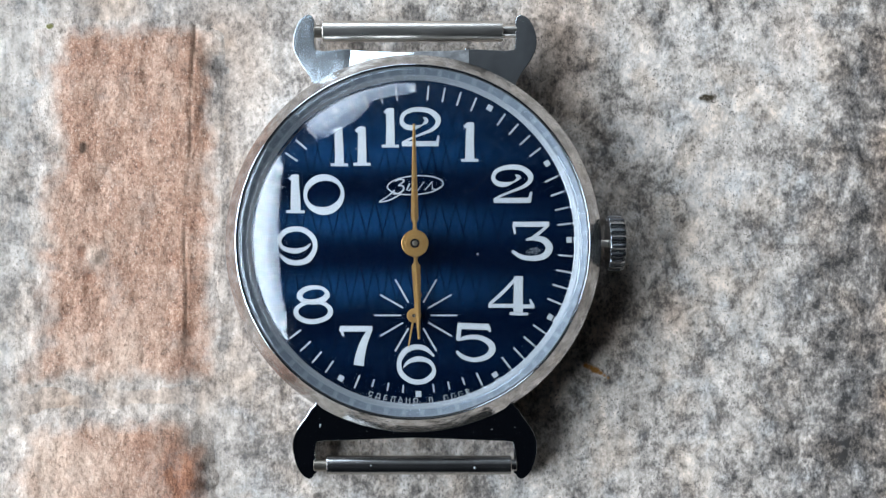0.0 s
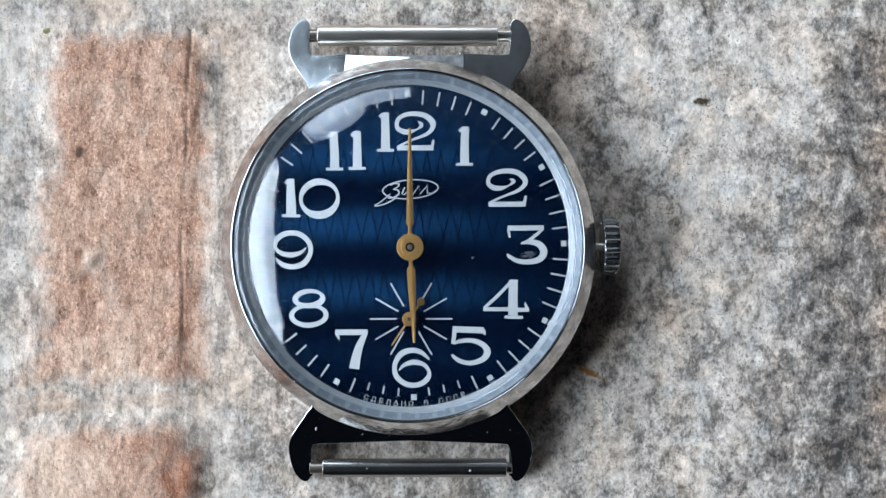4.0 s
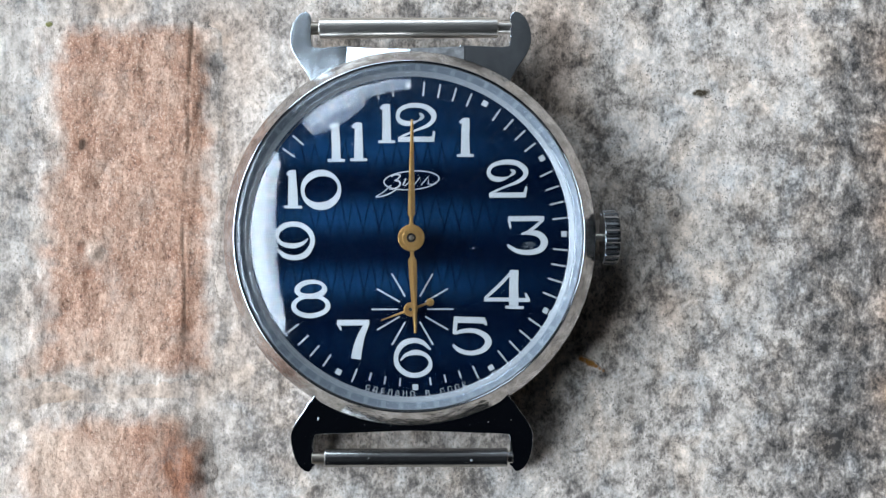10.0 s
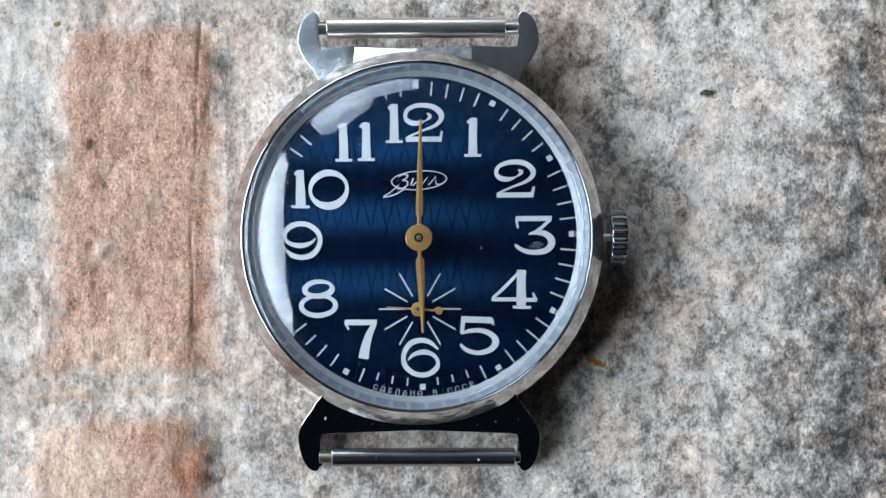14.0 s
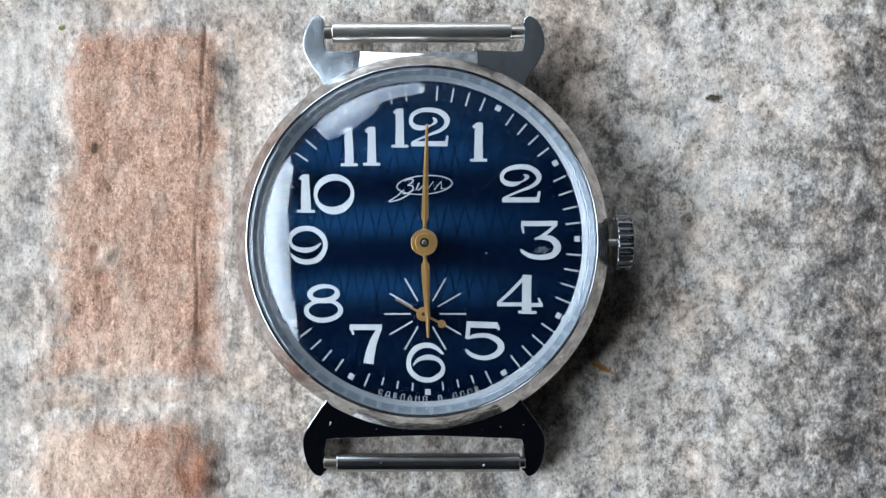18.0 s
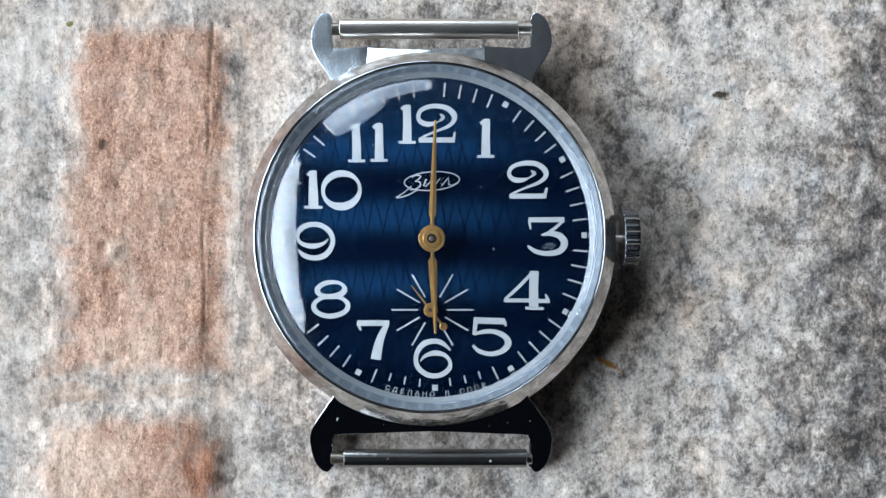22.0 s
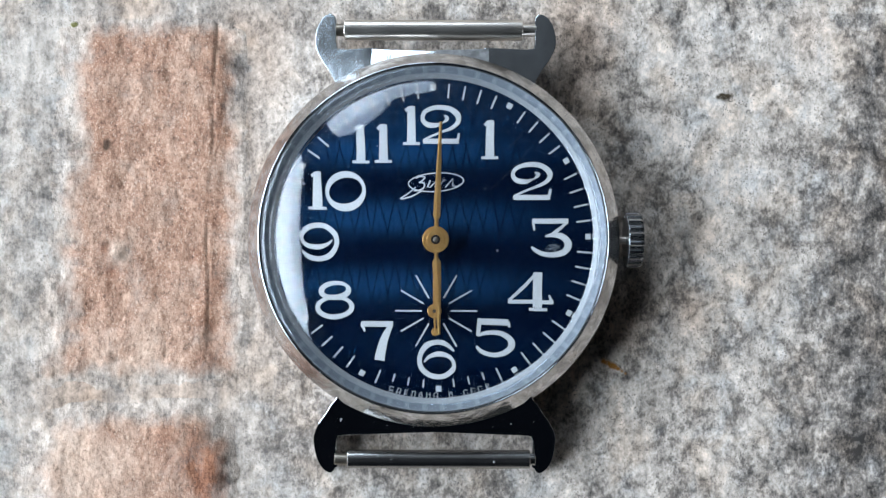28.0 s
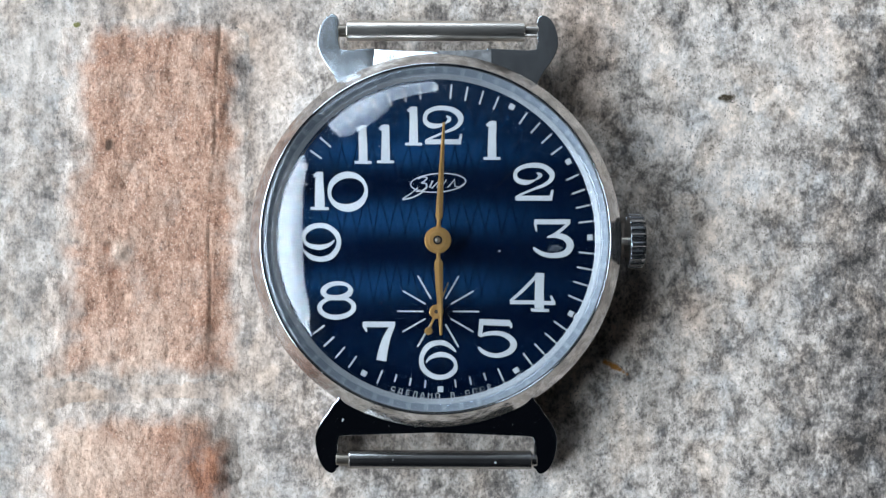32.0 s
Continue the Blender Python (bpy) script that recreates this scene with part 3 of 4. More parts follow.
# openings cut to shape the window light's reflection in the crystal
wall_with_window("wall_north", (0.25, 1.0, 0), 0, 1.25, 2.2, 0.17, [(-1.20, 1.32), (-1.08, 1.58), (-0.85, 1.50), (-0.67, 1.15), (-0.60, 0.66), (-0.26, 0.48)], PALE_WALL)
window("window_1", (-0.48, 1.02, 0.15), 0, 0.98, 1.48)
wall_with_window("wall_west", (-1.0, -0.25, 0), 90, 1.25, 2.2, 0.07, [(-0.55, 0.12), (-0.44, 0.34), (-0.28, 0.72), (-0.08, 1.06), (0.12, 1.22), (0.32, 1.22), (0.52, 1.04), (0.72, 0.70), (0.89, 0.34)], WALL)
window("window_2", (-1.02, -0.08, 0.05), 90, 1.48, 1.24)
for nm, bx, mt in (("wall_south", (-1.0, 1.5, -1.6, -1.5, -0.002, 2.2), DARK_WALL), ("wall_east", (1.5, 1.6, -1.5, 1.0, -0.002, 2.2), WALL), ("ceiling", (-1.0, 1.5, -1.5, 1.0, 2.2, 2.3), CEILING)):
    tagged(part(nm, box(bmesh.new(), *bx), mt, None, "unseen dark surface added to close the room", 0), category="ceiling" if nm == "ceiling" else "wall", kind="structure")

# ---- the wristwatch ----
watch = tagged(new("wristwatch"), "vintage chrome wristwatch head with blue dial, no strap", "wristwatch")
DZ = 0.0050     # the dial's face


def mm(v):
    return v / 1000


# case: back, flank, sloping bezel, seat of the crystal
case = part("case", lathe([(0, mm(0.02)), (mm(12), mm(0.02)), (mm(13.6), mm(0.25)), (mm(15.2), mm(1.0)), (mm(16.6), mm(1.5)), (mm(17.28), mm(2.0)), (mm(17.38), mm(2.6)),
                             (mm(17.38), mm(4.45)), (mm(17.32), mm(4.62)), (mm(16.46), mm(5.68)), (mm(16.30), mm(5.66)), (mm(16.29), mm(5.0)), (mm(15.7), mm(4.6)), (0, mm(4.6))], 200, lambda r: 1.018 if r > 0.0170 else 1.0),
            BEZEL, watch, "polished chrome case with a sloping bezel", 0.22)

SHIFT = Matrix.Translation((mm(-0.20), mm(0.12), 0))  # crystal and lip sit a little off the case's centre
for v in case.data.vertices:
    if v.co.z < mm(4.9) and v.co.xy.length > mm(17.0):
        v.co.x, v.co.y = v.co.x * 1.013 - mm(0.21), v.co.y - mm(0.05)  # the flank is a little out of round
for v in case.data.vertices:
    if v.co.z > mm(4.9) and v.co.x ** 2 + v.co.y ** 2 > mm(16) ** 2:
        v.co = SHIFT @ v.co
for v in case.data.vertices:
    for level in (4.62, 4.45):
        if abs(v.co.z - mm(level)) < 1e-7:
            gap = (v.co.xy - SHIFT.translation.xy).length - mm(16.46)
            v.co.z = mm(5.68) - 1.16 * gap - mm(4.62 - level)
            break
case.data.update()

# tension ring between dial and crystal
part("bezel_lip", lathe([(mm(16.36 + 0.10 * math.cos(a)), mm(5.70 + 0.10 * math.sin(a))) for a in [2 * math.pi * k / 12 for k in range(12)]], 200, 1.0, True), CHROME, watch, "bright thin lip of the bezel", 2.0).matrix_basis = SHIFT
RING = plain("satin_ring", (0.21, 0.217, 0.225), 0.42, 0.5, 0.25, 1300)
MILKY = plain("milky_rim", (0.150, 0.163, 0.176), 0.45, 0.42, 0.25, 900)
TICK_REFLECTION = plain("blue_grey_reflection", (0.098, 0.112, 0.128), 0.45, 0.42, 0.15, 900)
part("inner_ring", lathe([(mm(15.52), mm(5.46)), (mm(15.46), mm(5.44)), (mm(14.86), mm(5.06)), (mm(14.84), mm(5.02)), (mm(15.52), mm(5.02))], 180, 1.0, True), RING, watch, "satin steel ring under the crystal").matrix_basis = SHIFT


seat_ring = part("seat_ring", lathe([(mm(15.54), mm(5.02)), (mm(15.54), mm(5.42)), (mm(16.08), mm(5.66)), (mm(16.14), mm(5.66)), (mm(16.14), mm(5.02))], 180, 1.0, True), MILKY, watch, "milky bluish ring under the crystal's rim")
seat_ring.matrix_basis = SHIFT
# sixty blue-grey blocks stand for the minute marks' reflections in the rim
tick_reflection = None
for k in range(60):
    m = Matrix.Rotation(radians(6 * k), 4, "Z")
    if tick_reflection is None:
        bm = bmesh.new()
        vs = [bm.verts.new((mm(r), mm(y), mm(z))) for r, y, z in ((15.62, -0.60, 5.44), (15.62, 0.60, 5.44), (15.96, 0.63, 5.64), (15.96, -0.63, 5.64), (15.62, -0.60, 5.48), (15.62, 0.60, 5.48), (15.96, 0.63, 5.635), (15.96, -0.63, 5.635))]
        for f in ((4, 5, 6, 7), (0, 1, 5, 4), (1, 2, 6, 5), (2, 3, 7, 6), (3, 0, 4, 7)):
            bm.faces.new([vs[i] for i in f])
        bmesh.ops.recalc_face_normals(bm, faces=bm.faces)
        tick_reflection = part("tick_reflection", bm, TICK_REFLECTION, seat_ring, "", 0)
    else:
        again("tick_reflection", tick_reflection, m, seat_ring)

# crystal: a dome of even thickness on a narrow foot
DOME = [(0, 8.10), (3, 8.07), (6, 7.98), (8.5, 7.83), (10.5, 7.61), (12.0, 7.32), (13.2, 6.93), (14.1, 6.46), (14.7, 6.08), (15.0, 5.84)]


def dome_profile():
    fine = [(float(p[0]), float(p[1])) for p in curve_through(DOME, 4)]
    inner = []
    for i, (r, z) in enumerate(fine):
        a, b = fine[max(i - 1, 0)], fine[min(i + 1, len(fine) - 1)]
        dr, dz = b[0] - a[0], b[1] - a[1]
        k = math.hypot(dr, dz)
        w = 0.62 - 0.37 * min(max((r - 11.5) / 3.2, 0.0), 1.0)
        inner.append((max(0.0, r + w * dz / k), z - w * dr / k))
    inner[0] = (0.0, inner[0][1])
    # two low ridges round the foot, then the outer wall
    ridges = curve_through([(15.06, 5.86), (15.12, 5.93), (15.20, 6.02), (15.28, 6.03), (15.38, 5.96), (15.50, 5.95), (15.62, 6.04), (15.72, 6.09), (15.86, 6.07), (16.02, 6.00)], 4)
    foot = [(float(p[0]), float(p[1])) for p in ridges] + [(16.2, 5.88), (16.28, 5.7), (16.28, 5.35), (16.14, 5.35), (16.12, 5.72), (15.1, 5.70)]
    keep = [q for q in inner if q[0] < 14.95]
    return [(mm(r), mm(z)) for r, z in fine + foot + list(reversed(keep))]


crystal = part("crystal", lathe(dome_profile(), 180), CRYSTAL, watch, "clear domed acrylic crystal", 1.0)
crystal.visible_shadow = False
crystal.matrix_basis = SHIFT @ Matrix.Diagonal((0.994, 0.994, 1, 1))

# strap lugs: four horns and, between them at either end, a sloping bridge


def plane_top(z, sx, sy, x0, y0):
    return lambda x, y: z - sx * (x - x0) - sy * (y - y0)


HORN = [(112, 350), (160, 347), (174, 349), (177, 356), (177, 394), (180, 402), (187, 406), (197, 402), (206, 391), (212, 374), (214, 354), (210, 337), (200, 318), (186, 298), (172, 272), (120, 290)]


def rounded(outline, i0, i1):
    """Smooths the run of an outline between two of its corners."""
    run = [tuple(float(q) for q in p) for p in curve_through(outline[i0:i1], 5)]
    return outline[:i0] + run + outline[i1:]


def dished(base, y1, more):
    """Steepens a top towards the case, south of y1."""
    return lambda x, y: base(x, y) + more * max(0.0, y1 - y) ** 2 / (2 * 70 * U)


def horn(sx, dx, zx, zy, reach, more, z, x0, bevel, mt):
    out = [((sx * max(x if x > 130 else reach, reach) + dx) * U * 1.014, (y - (7 if y < 352 and x < 176 else 0)) * U * 1.014) for x, y in rounded(HORN, 4, 15)]
    if sx < 0:
        out.reverse()
    top = dished(plane_top(mm(z), zx * sx, zy, sx * x0 * U, 300 * U), 350 * U, more)
    return part("lug", prism(out, mm(1.5), mm(z), mm(bevel), top, mm(0.5), 3), mt, watch, "polished chrome strap lug", 0.25)


def bridge(x0, x1, slope, mt, label):
    line = [(x0, 290), (x1, 290)] + [(x1 + (x0 - x1) * k / 6, 338 + 4 * abs((x1 + (x0 - x1) * k / 6) / 113) ** 2) for k in range(7)]
    out = [((x - 3) * U * 1.014, y * U * 1.014) for x, y in line]
    return part("lug_bridge", prism(out, mm(1.6), mm(4.9), mm(0.04), plane_top(mm(4.9), 0.0, slope, 0, 290 * U), mm(0.4)), mt, watch, label, 0.25)


horn(-1, -3, 0.075, 0.12, 113, 0.14, 4.05, 120, 0.05, SATIN)
horn(1, 0, 0.05, 0.23, 87, 0.0, 4.52, 88, 0.06, SHADED_CHROME)
bridge(-113, 2, 0.50, SATIN, "polished bridge between two lugs")
bridge(2.1, 97, 0.30, MATTE, "dull bridge between two lugs, mottled like mirrored stone")


def lug_plate():
    """The foot end: both horns and the strip between them in one sloping plate."""
    half = [(60, 348)] + [(x * 1.02 if x > 178 else x, y + 5 + max(0, y - 350) * 0.25) for x, y in rounded(HORN, 4, 15)[1:-1]]
    line = [(-x, y) for x, y in reversed(half)] + [(0, 346)] + half
    out = [((x - 2) * U * 1.014, -y * U * 1.014) for x, y in line]
    out.reverse()
    top = plane_top(mm(4.05), 0.0, -0.44, 0, -300 * U)
    return part("lug_plate", prism(out, mm(0.3), mm(4.05), mm(0.12), top, 0.0, 6), CHROME, watch, "polished dark-reflecting strap lugs", 0)


lug_plate()


def spring_bar(y, x0, x1, p0, p1, z, r, mt):
    bar = part("spring_bar", cylinder_x(bmesh.new(), x0 * U, x1 * U, r * U, 40, y * U, z, 0.00006), mt, watch, "steel spring bar")
    part("pin", cylinder_x(bmesh.new(), p0 * U, x0 * U + 0.0001, r * 0.62 * U, 24, y * U, z, 0.00004), PIN, bar)
    part("pin", cylinder_x(bmesh.new(), x1 * U - 0.0001, p1 * U, r * 0.62 * U, 24, y * U, z, 0.00004), mt, bar)


spring_bar(383, -168, 157, -184, 182, mm(2.7), 18.5, STEEL)
spring_bar(-400, -160, 172, -184, 182, mm(2.7), 17, SHADED_STEEL)

# crown with a knurled edge
def crown():
    bm = bmesh.new()
    n, r = 20, 50.3 * U
    ring = []
    for i in range(n):
        for f, k in ((0.0, 0.86), (0.08, 0.965), (0.24, 1.0), (0.56, 1.0), (0.72, 0.965), (0.80, 0.86)):
            ring.append((2 * math.pi * (i + f) / n, k))
    rows = []
    for x, k, flat in ((1080, 0.98, 1), (1080.2, 0.995, 0), (1080.6, 1.0, 0), (1101, 1.0, 0), (1107, 0.95, 0), (1109, 0.84, 1)):
        rows.append([bm.verts.new(((x - 735) * U, r * k * (min(q, 0.93) if flat else q) * math.cos(a), r * k * (min(q, 0.93) if flat else q) * math.sin(a))) for a, q in ring])
    m = len(ring)
    for a, b in zip(rows, rows[1:]):
        for i in range(m):
            bm.faces.new((a[i], a[(i + 1) % m], b[(i + 1) % m], b[i]))
    bm.faces.new(rows[0])
    bm.faces.new(rows[-1])
    bmesh.ops.recalc_face_normals(bm, faces=bm.faces)
    ob = part("crown", bm, CROWN, watch, "knurled steel winding crown", 0)
    ob.location = (0, 0, mm(3.1))
    part("stem", cylinder_x(bmesh.new(), 318 * U, 347 * U, 7 * U, 24), STEEL, ob)


crown()

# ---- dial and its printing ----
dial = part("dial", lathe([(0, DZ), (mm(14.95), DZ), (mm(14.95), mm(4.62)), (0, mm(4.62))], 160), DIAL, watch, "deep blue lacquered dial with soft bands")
P0, P1 = DZ - mm(0.01), DZ + mm(0.02)


def strokes(name, rows, label="", cx=0, cy=0, parent=None):
    """One printed figure made of flat strokes."""
    bm = bmesh.new()
    for i, (kind, pts) in enumerate(rows):
        z = P1 + 0.000004 * i
        if kind == "ring":
            x, y, rx, ry, ix, iy, irx, iry, tilt = pts
            ring(bm, x + cx, y + cy, rx, ry, x + cx + ix, y + cy + iy, irx, iry, tilt, z)
        else:
            ribbon(bm, [(x + cx, y + cy, w) for x, y, w in pts], P0, z, kind == "bend")
    return part(name, bm, PRINT, parent or dial, label, 0)


def ring(bm, x, y, rx, ry, ix, iy, irx, iry, tilt, z, n=48):
    """An oval with a slanted oval counter."""
    t = radians(tilt)
    o, i = [], []
    for k in range(n):
        a = 2 * math.pi * k / n
        o.append(bm.verts.new(((x + rx * math.cos(a)) * U, (y + ry * math.sin(a)) * U, z)))
        u, v = irx * math.cos(a - t), iry * math.sin(a - t)
        i.append(bm.verts.new(((ix + u * math.cos(t) - v * math.sin(t)) * U, (iy + u * math.sin(t) + v * math.cos(t)) * U, z)))
    for k in range(n):
        j = (k + 1) % n
        bm.faces.new((o[k], o[j], i[j], i[k]))


def squash(k, rows, kx=1.0):
    out = []
    for kind, pts in rows:
        if kind == "ring":
            x, y, rx, ry, ix, iy, irx, iry, tilt = pts
            out.append((kind, (x * kx, y * k, rx * kx, ry * k, ix * kx, iy * k, irx * kx, iry * k, tilt)))
        else:
            out.append((kind, [(x * kx, y * k, w) for x, y, w in pts]))
    return out


ONE = squash(0.94, [("bar", [(0, 35, 13), (0, -34, 16)]), ("bar", [(-10, 30, 4), (-10, 27, 4), (-4, 31, 8), (3, 34.5, 3)]), ("bar", [(-15, -33.5, 5), (15, -33.5, 5)])])
TWO = squash(0.88, [("bend", [(4, 6, 2), (-10, 1, 8), (-24, 3, 9), (-32, 13, 7), (-27, 27, 7), (-8, 35, 8), (16, 32, 9), (30, 20, 10), (31, 8, 8), (20, -4, 6), (-2, -14, 4), (-24, -25, 4), (-31, -32, 4)]),
       ("bar", [(-31, -31, 9), (33, -31, 9)]), ("bar", [(31, -27, 5), (33, -15, 4)]), ("bend", [(4, 6, 2), (12, 14, 6), (6, 20, 2)])])
THREE = [("bar", [(-31, 30, 9), (31, 30, 9)]), ("bar", [(-30, 28, 5), (-27, 12, 3)]), ("bar", [(29, 28, 5), (2, 3, 6)]),
         ("bend", [(-8, 1, 3), (6, 4, 8), (22, 0, 11), (31, -13, 13), (24, -27, 11), (6, -33, 9), (-14, -31, 8), (-28, -23, 6), (-32, -18, 3)])]
FOUR = [("bar", [(14, 36, 16), (12, -30, 15)]), ("bend", [(12, 35, 5), (-12, 8, 6), (-38, -17, 5)]), ("bar", [(-39, -19, 7), (40, -19, 7)]), ("bar", [(-2, -33, 5), (29, -33, 5)]), ("bar", [(37, -18, 6), (32, -6, 3)])]
FIVE = [("bar", [(-31, 29, 11), (27, 27, 11)]), ("bar", [(-27, 31, 8), (-30, 2, 7)]), ("bar", [(27, 28, 5), (29, 18, 4)]),
        ("bend", [(-30, 2, 4), (-16, 7, 7), (6, 8, 8), (26, 0, 10), (32, -13, 12), (22, -26, 10), (0, -32, 8), (-22, -27, 7), (-33, -18, 4)])]
SIX = [("bend", [(33, 14, 3), (18, 27, 8), (0, 31, 9), (-20, 24, 10), (-32, 4, 8), (-28, -16, 9), (-10, -30, 9), (12, -31, 9), (29, -20, 9), (32, -6, 6), (22, 5, 7), (4, 9, 9), (-14, 4, 6), (-24, -5, 2)])]
NINE = [("bend", [(-x, -y, w) for x, y, w in SIX[0][1]])]
SEVEN = [("bar", [(-29, 30, 10), (28, 30, 10)]), ("bend", [(25, 30, 8), (14, 6, 13), (8, -16, 16), (5, -36, 18)]), ("bar", [(-28, 30, 6), (-22, 16, 3)])]
EIGHT = [("ring", (0, 17, 29, 18, 0, 1, 20, 9, 8)), ("ring", (0, -14, 35, 22, 0, 1, 26, 14, 0))]
ZERO = [("ring", (0, 0, 36, 36, 0, 1, 30, 23, 14))]


def shifted(rows, dx, dy=0):
    out = []
    for kind, pts in rows:
        out.append((kind, (pts[0] + dx, pts[1] + dy, *pts[2:]) if kind == "ring" else [(x + dx, y + dy, w) for x, y, w in pts]))
    return out


NUMERALS = [
    ("12", shifted(ONE, -44) + shifted(TWO, 8), 0, 203), ("1", ONE, 96, 178), ("2", TWO, 169.5, 103), ("3", squash(0.95, THREE), 203, 5),
    ("4", squash(0.95, FOUR), 168, -92), ("5", squash(0.95, FIVE, 0.95), 104, -173), ("6", squash(0.95, SIX, 0.94), 2, -212), ("7", squash(0.95, SEVEN), -104, -179), ("8", squash(0.95, EIGHT, 0.97), -179, -107),
    ("9", squash(0.95, NINE, 0.94), -207, -5), ("10", shifted(ONE, -51, 1) + shifted(ZERO, -2), -159, 86), ("11", shifted(ONE, -21, -1) + shifted(ONE, 19, 0), -113, 171),
]
for text, rows, x, y in NUMERALS:
    strokes("numeral", rows, "white printed numeral " + text, x, y)

# minute marks, square at every fifth
mark = five = short = None
for i in range(60):
    a = radians(90 - 6 * i)
    m = Matrix.Translation((0, 0.5 * U, 0)) @ Matrix.Rotation(a + radians(1.2), 4, "Z")
    if i % 5 == 0:
        if i == 0:
            five = part("hour_mark", box(bmesh.new(), 265 * U, 276 * U, -5 * U, 5 * U, P0, P1), PRINT, dial, "", 0)
            five.matrix_basis = m
        else:
            again("hour_mark", five, m @ Matrix.Translation((-6 * U if i == 30 else 0, 0, 0)), dial)
    elif 27 <= i <= 33:
        if short is None:
            short = part("minute_mark", box(bmesh.new(), 249 * U, 263 * U, -1.4 * U, 1.4 * U, P0, P1), PRINT, dial, "", 0)
            short.matrix_basis = m
        else:
            again("minute_mark", short, m, dial)
    elif mark is None:
        mark = part("minute_mark", box(bmesh.new(), 251 * U, 277 * U, -1.5 * U, 1.5 * U, P0, P1), PRINT, dial, "", 0)
        mark.matrix_basis = m
    else:
        again("minute_mark", mark, m, dial)

# rays of the small seconds
ray = None
for i in range(12):
    m = pose(1 * U, -127 * U, 0, 0, 0, 30 * i)
    if ray is None:
        ray = part("seconds_ray", box(bmesh.new(), 26 * U, 73 * U, -1.4 * U, 1.4 * U, P0, P1), PRINT, dial, "", 0)
        ray.matrix_basis = m
    elif i != 9:
        again("seconds_ray", ray, m, dial)

# maker's emblem: an oval with a tail and a scribble
bm = bmesh.new()
ribbon(bm, [(0 + 49 * math.cos(a), 102.5 + 16.5 * math.sin(a) + 3 * math.cos(a), 2.0) for a in [2 * math.pi * k / 24 for k in range(24)]], P0, P1, True, True)
ribbon(bm, [(-36, 94, 2.0), (-50, 82, 1.8), (-63, 73, 2.4), (-44, 77, 2.4), (-24, 88, 2.2)], P0, P1 + 0.000004)
ribbon(bm, [(-36, 109, 1.8), (-28, 113, 2.6), (-20, 111, 2.6), (-25, 105, 2.0), (-30, 102, 1.6), (-22, 101, 2.6), (-21, 94, 2.8), (-30, 88, 2.2), (-40, 87, 1.8)], P0, P1 + 0.000008)
ribbon(bm, [(-10, 106, 2.6), (-15, 94, 2.8), (-11, 93, 2.0), (2, 106, 2.4), (-2, 94, 2.6), (4, 93, 1.8), (15, 108, 2.2), (17, 94, 2.6), (30, 109, 2.2), (30, 96, 2.6), (38, 95, 2.0), (47, 101, 1.8)], P0, P1 + 0.000012, False)
part("emblem", bm, PRINT, dial, "white printed oval emblem", 0)

# lettering round the foot of the dial
bm = bmesh.new()
WORDS = "СДЕЛАНО В СССР"
for i, ch in enumerate(WORDS):
    if ch == " ":
        continue
    cu = bpy.data.curves.new("letter", "FONT")
    cu.body, cu.size, cu.align_x, cu.align_y = ch, 13 * U, "CENTER", "CENTER"
    tmp = new("letter", cu)
    bpy.context.view_layer.update()
    me = bpy.data.meshes.new_from_object(tmp.evaluated_get(bpy.context.evaluated_depsgraph_get()))
    a = radians(270 - 16.5 + 36 * i / (len(WORDS) - 1))
    me.transform(Matrix.Translation((276.5 * U * math.cos(a), 276.5 * U * math.sin(a), P1 + 0.000006)) @ Matrix.Rotation(a + math.pi / 2, 4, "Z"))
    bm.from_mesh(me)
    bpy.data.objects.remove(tmp)
    bpy.data.meshes.remove(me)
part("lettering", bm, PRINT, dial, "small white lettering along the dial's foot", 0)

# stamped crossing lines in rows
bm = bmesh.new()
rng = random.Random(4)
for y, h in ((228, 58), (140, 78), (44, 84), (-68, 92), (-200, 70)):
    x = -238 if abs(y) < 100 else -190
    sign = 1
    while x < (160 if abs(y) < 160 else 110):
        w = rng.uniform(6, 10) * sign
        t, b = y + h * rng.uniform(0.36, 0.54), y - h * rng.uniform(0.36, 0.54)
        ribbon(bm, [(x - w, t, 1.2), (x + rng.uniform(-1, 1), y, 1.9), (x + w, b, 1.0)], P0, DZ + mm(0.006 + 0.001 * sign), False)
        sign = -sign
        x += rng.uniform(11, 17)
tagged(part("stamped_line", bm, LINE, dial, "dark stamped crossing lines", 0), kind="stuff")

# print smeared off the figure three
bm = bmesh.new()
for k in range(60):
    x, y = rng.gauss(207, 6), rng.gauss(-13, 3.6)
    if y < -7 + (x - 207) * 0.5 and x < 219:
        ribbon(bm, [(x - rng.uniform(1, 3), y - 0.5, 0.4), (x, y, rng.uniform(0.5, 1.3)), (x + rng.uniform(1, 3), y + rng.uniform(0.5, 2), 0.4)], P0, P1 - 0.000004 - k * 0.0000002, False)
tagged(part("rubbed_print", bm, FAINT_PRINT, dial, "smudge of smeared white print", 0), kind="stuff")

# dust on the dial
bm = bmesh.new()
for x, y, r in ((110, -19, 2.0), (88, 91, 1.2), (52, 33, 1.0), (-105, 167, 1.3), (-100, -112, 0.9)):
    bmesh.ops.create_icosphere(bm, subdivisions=1, radius=r * U, matrix=Matrix.Translation((x * U, y * U, DZ + r * U * 0.5)))
tagged(part("dust", bm, PRINT, dial, "white dust specks"), kind="stuff")

# dust on the lugs, bars and bezel, and a painted glint on one bar
bm = bmesh.new()
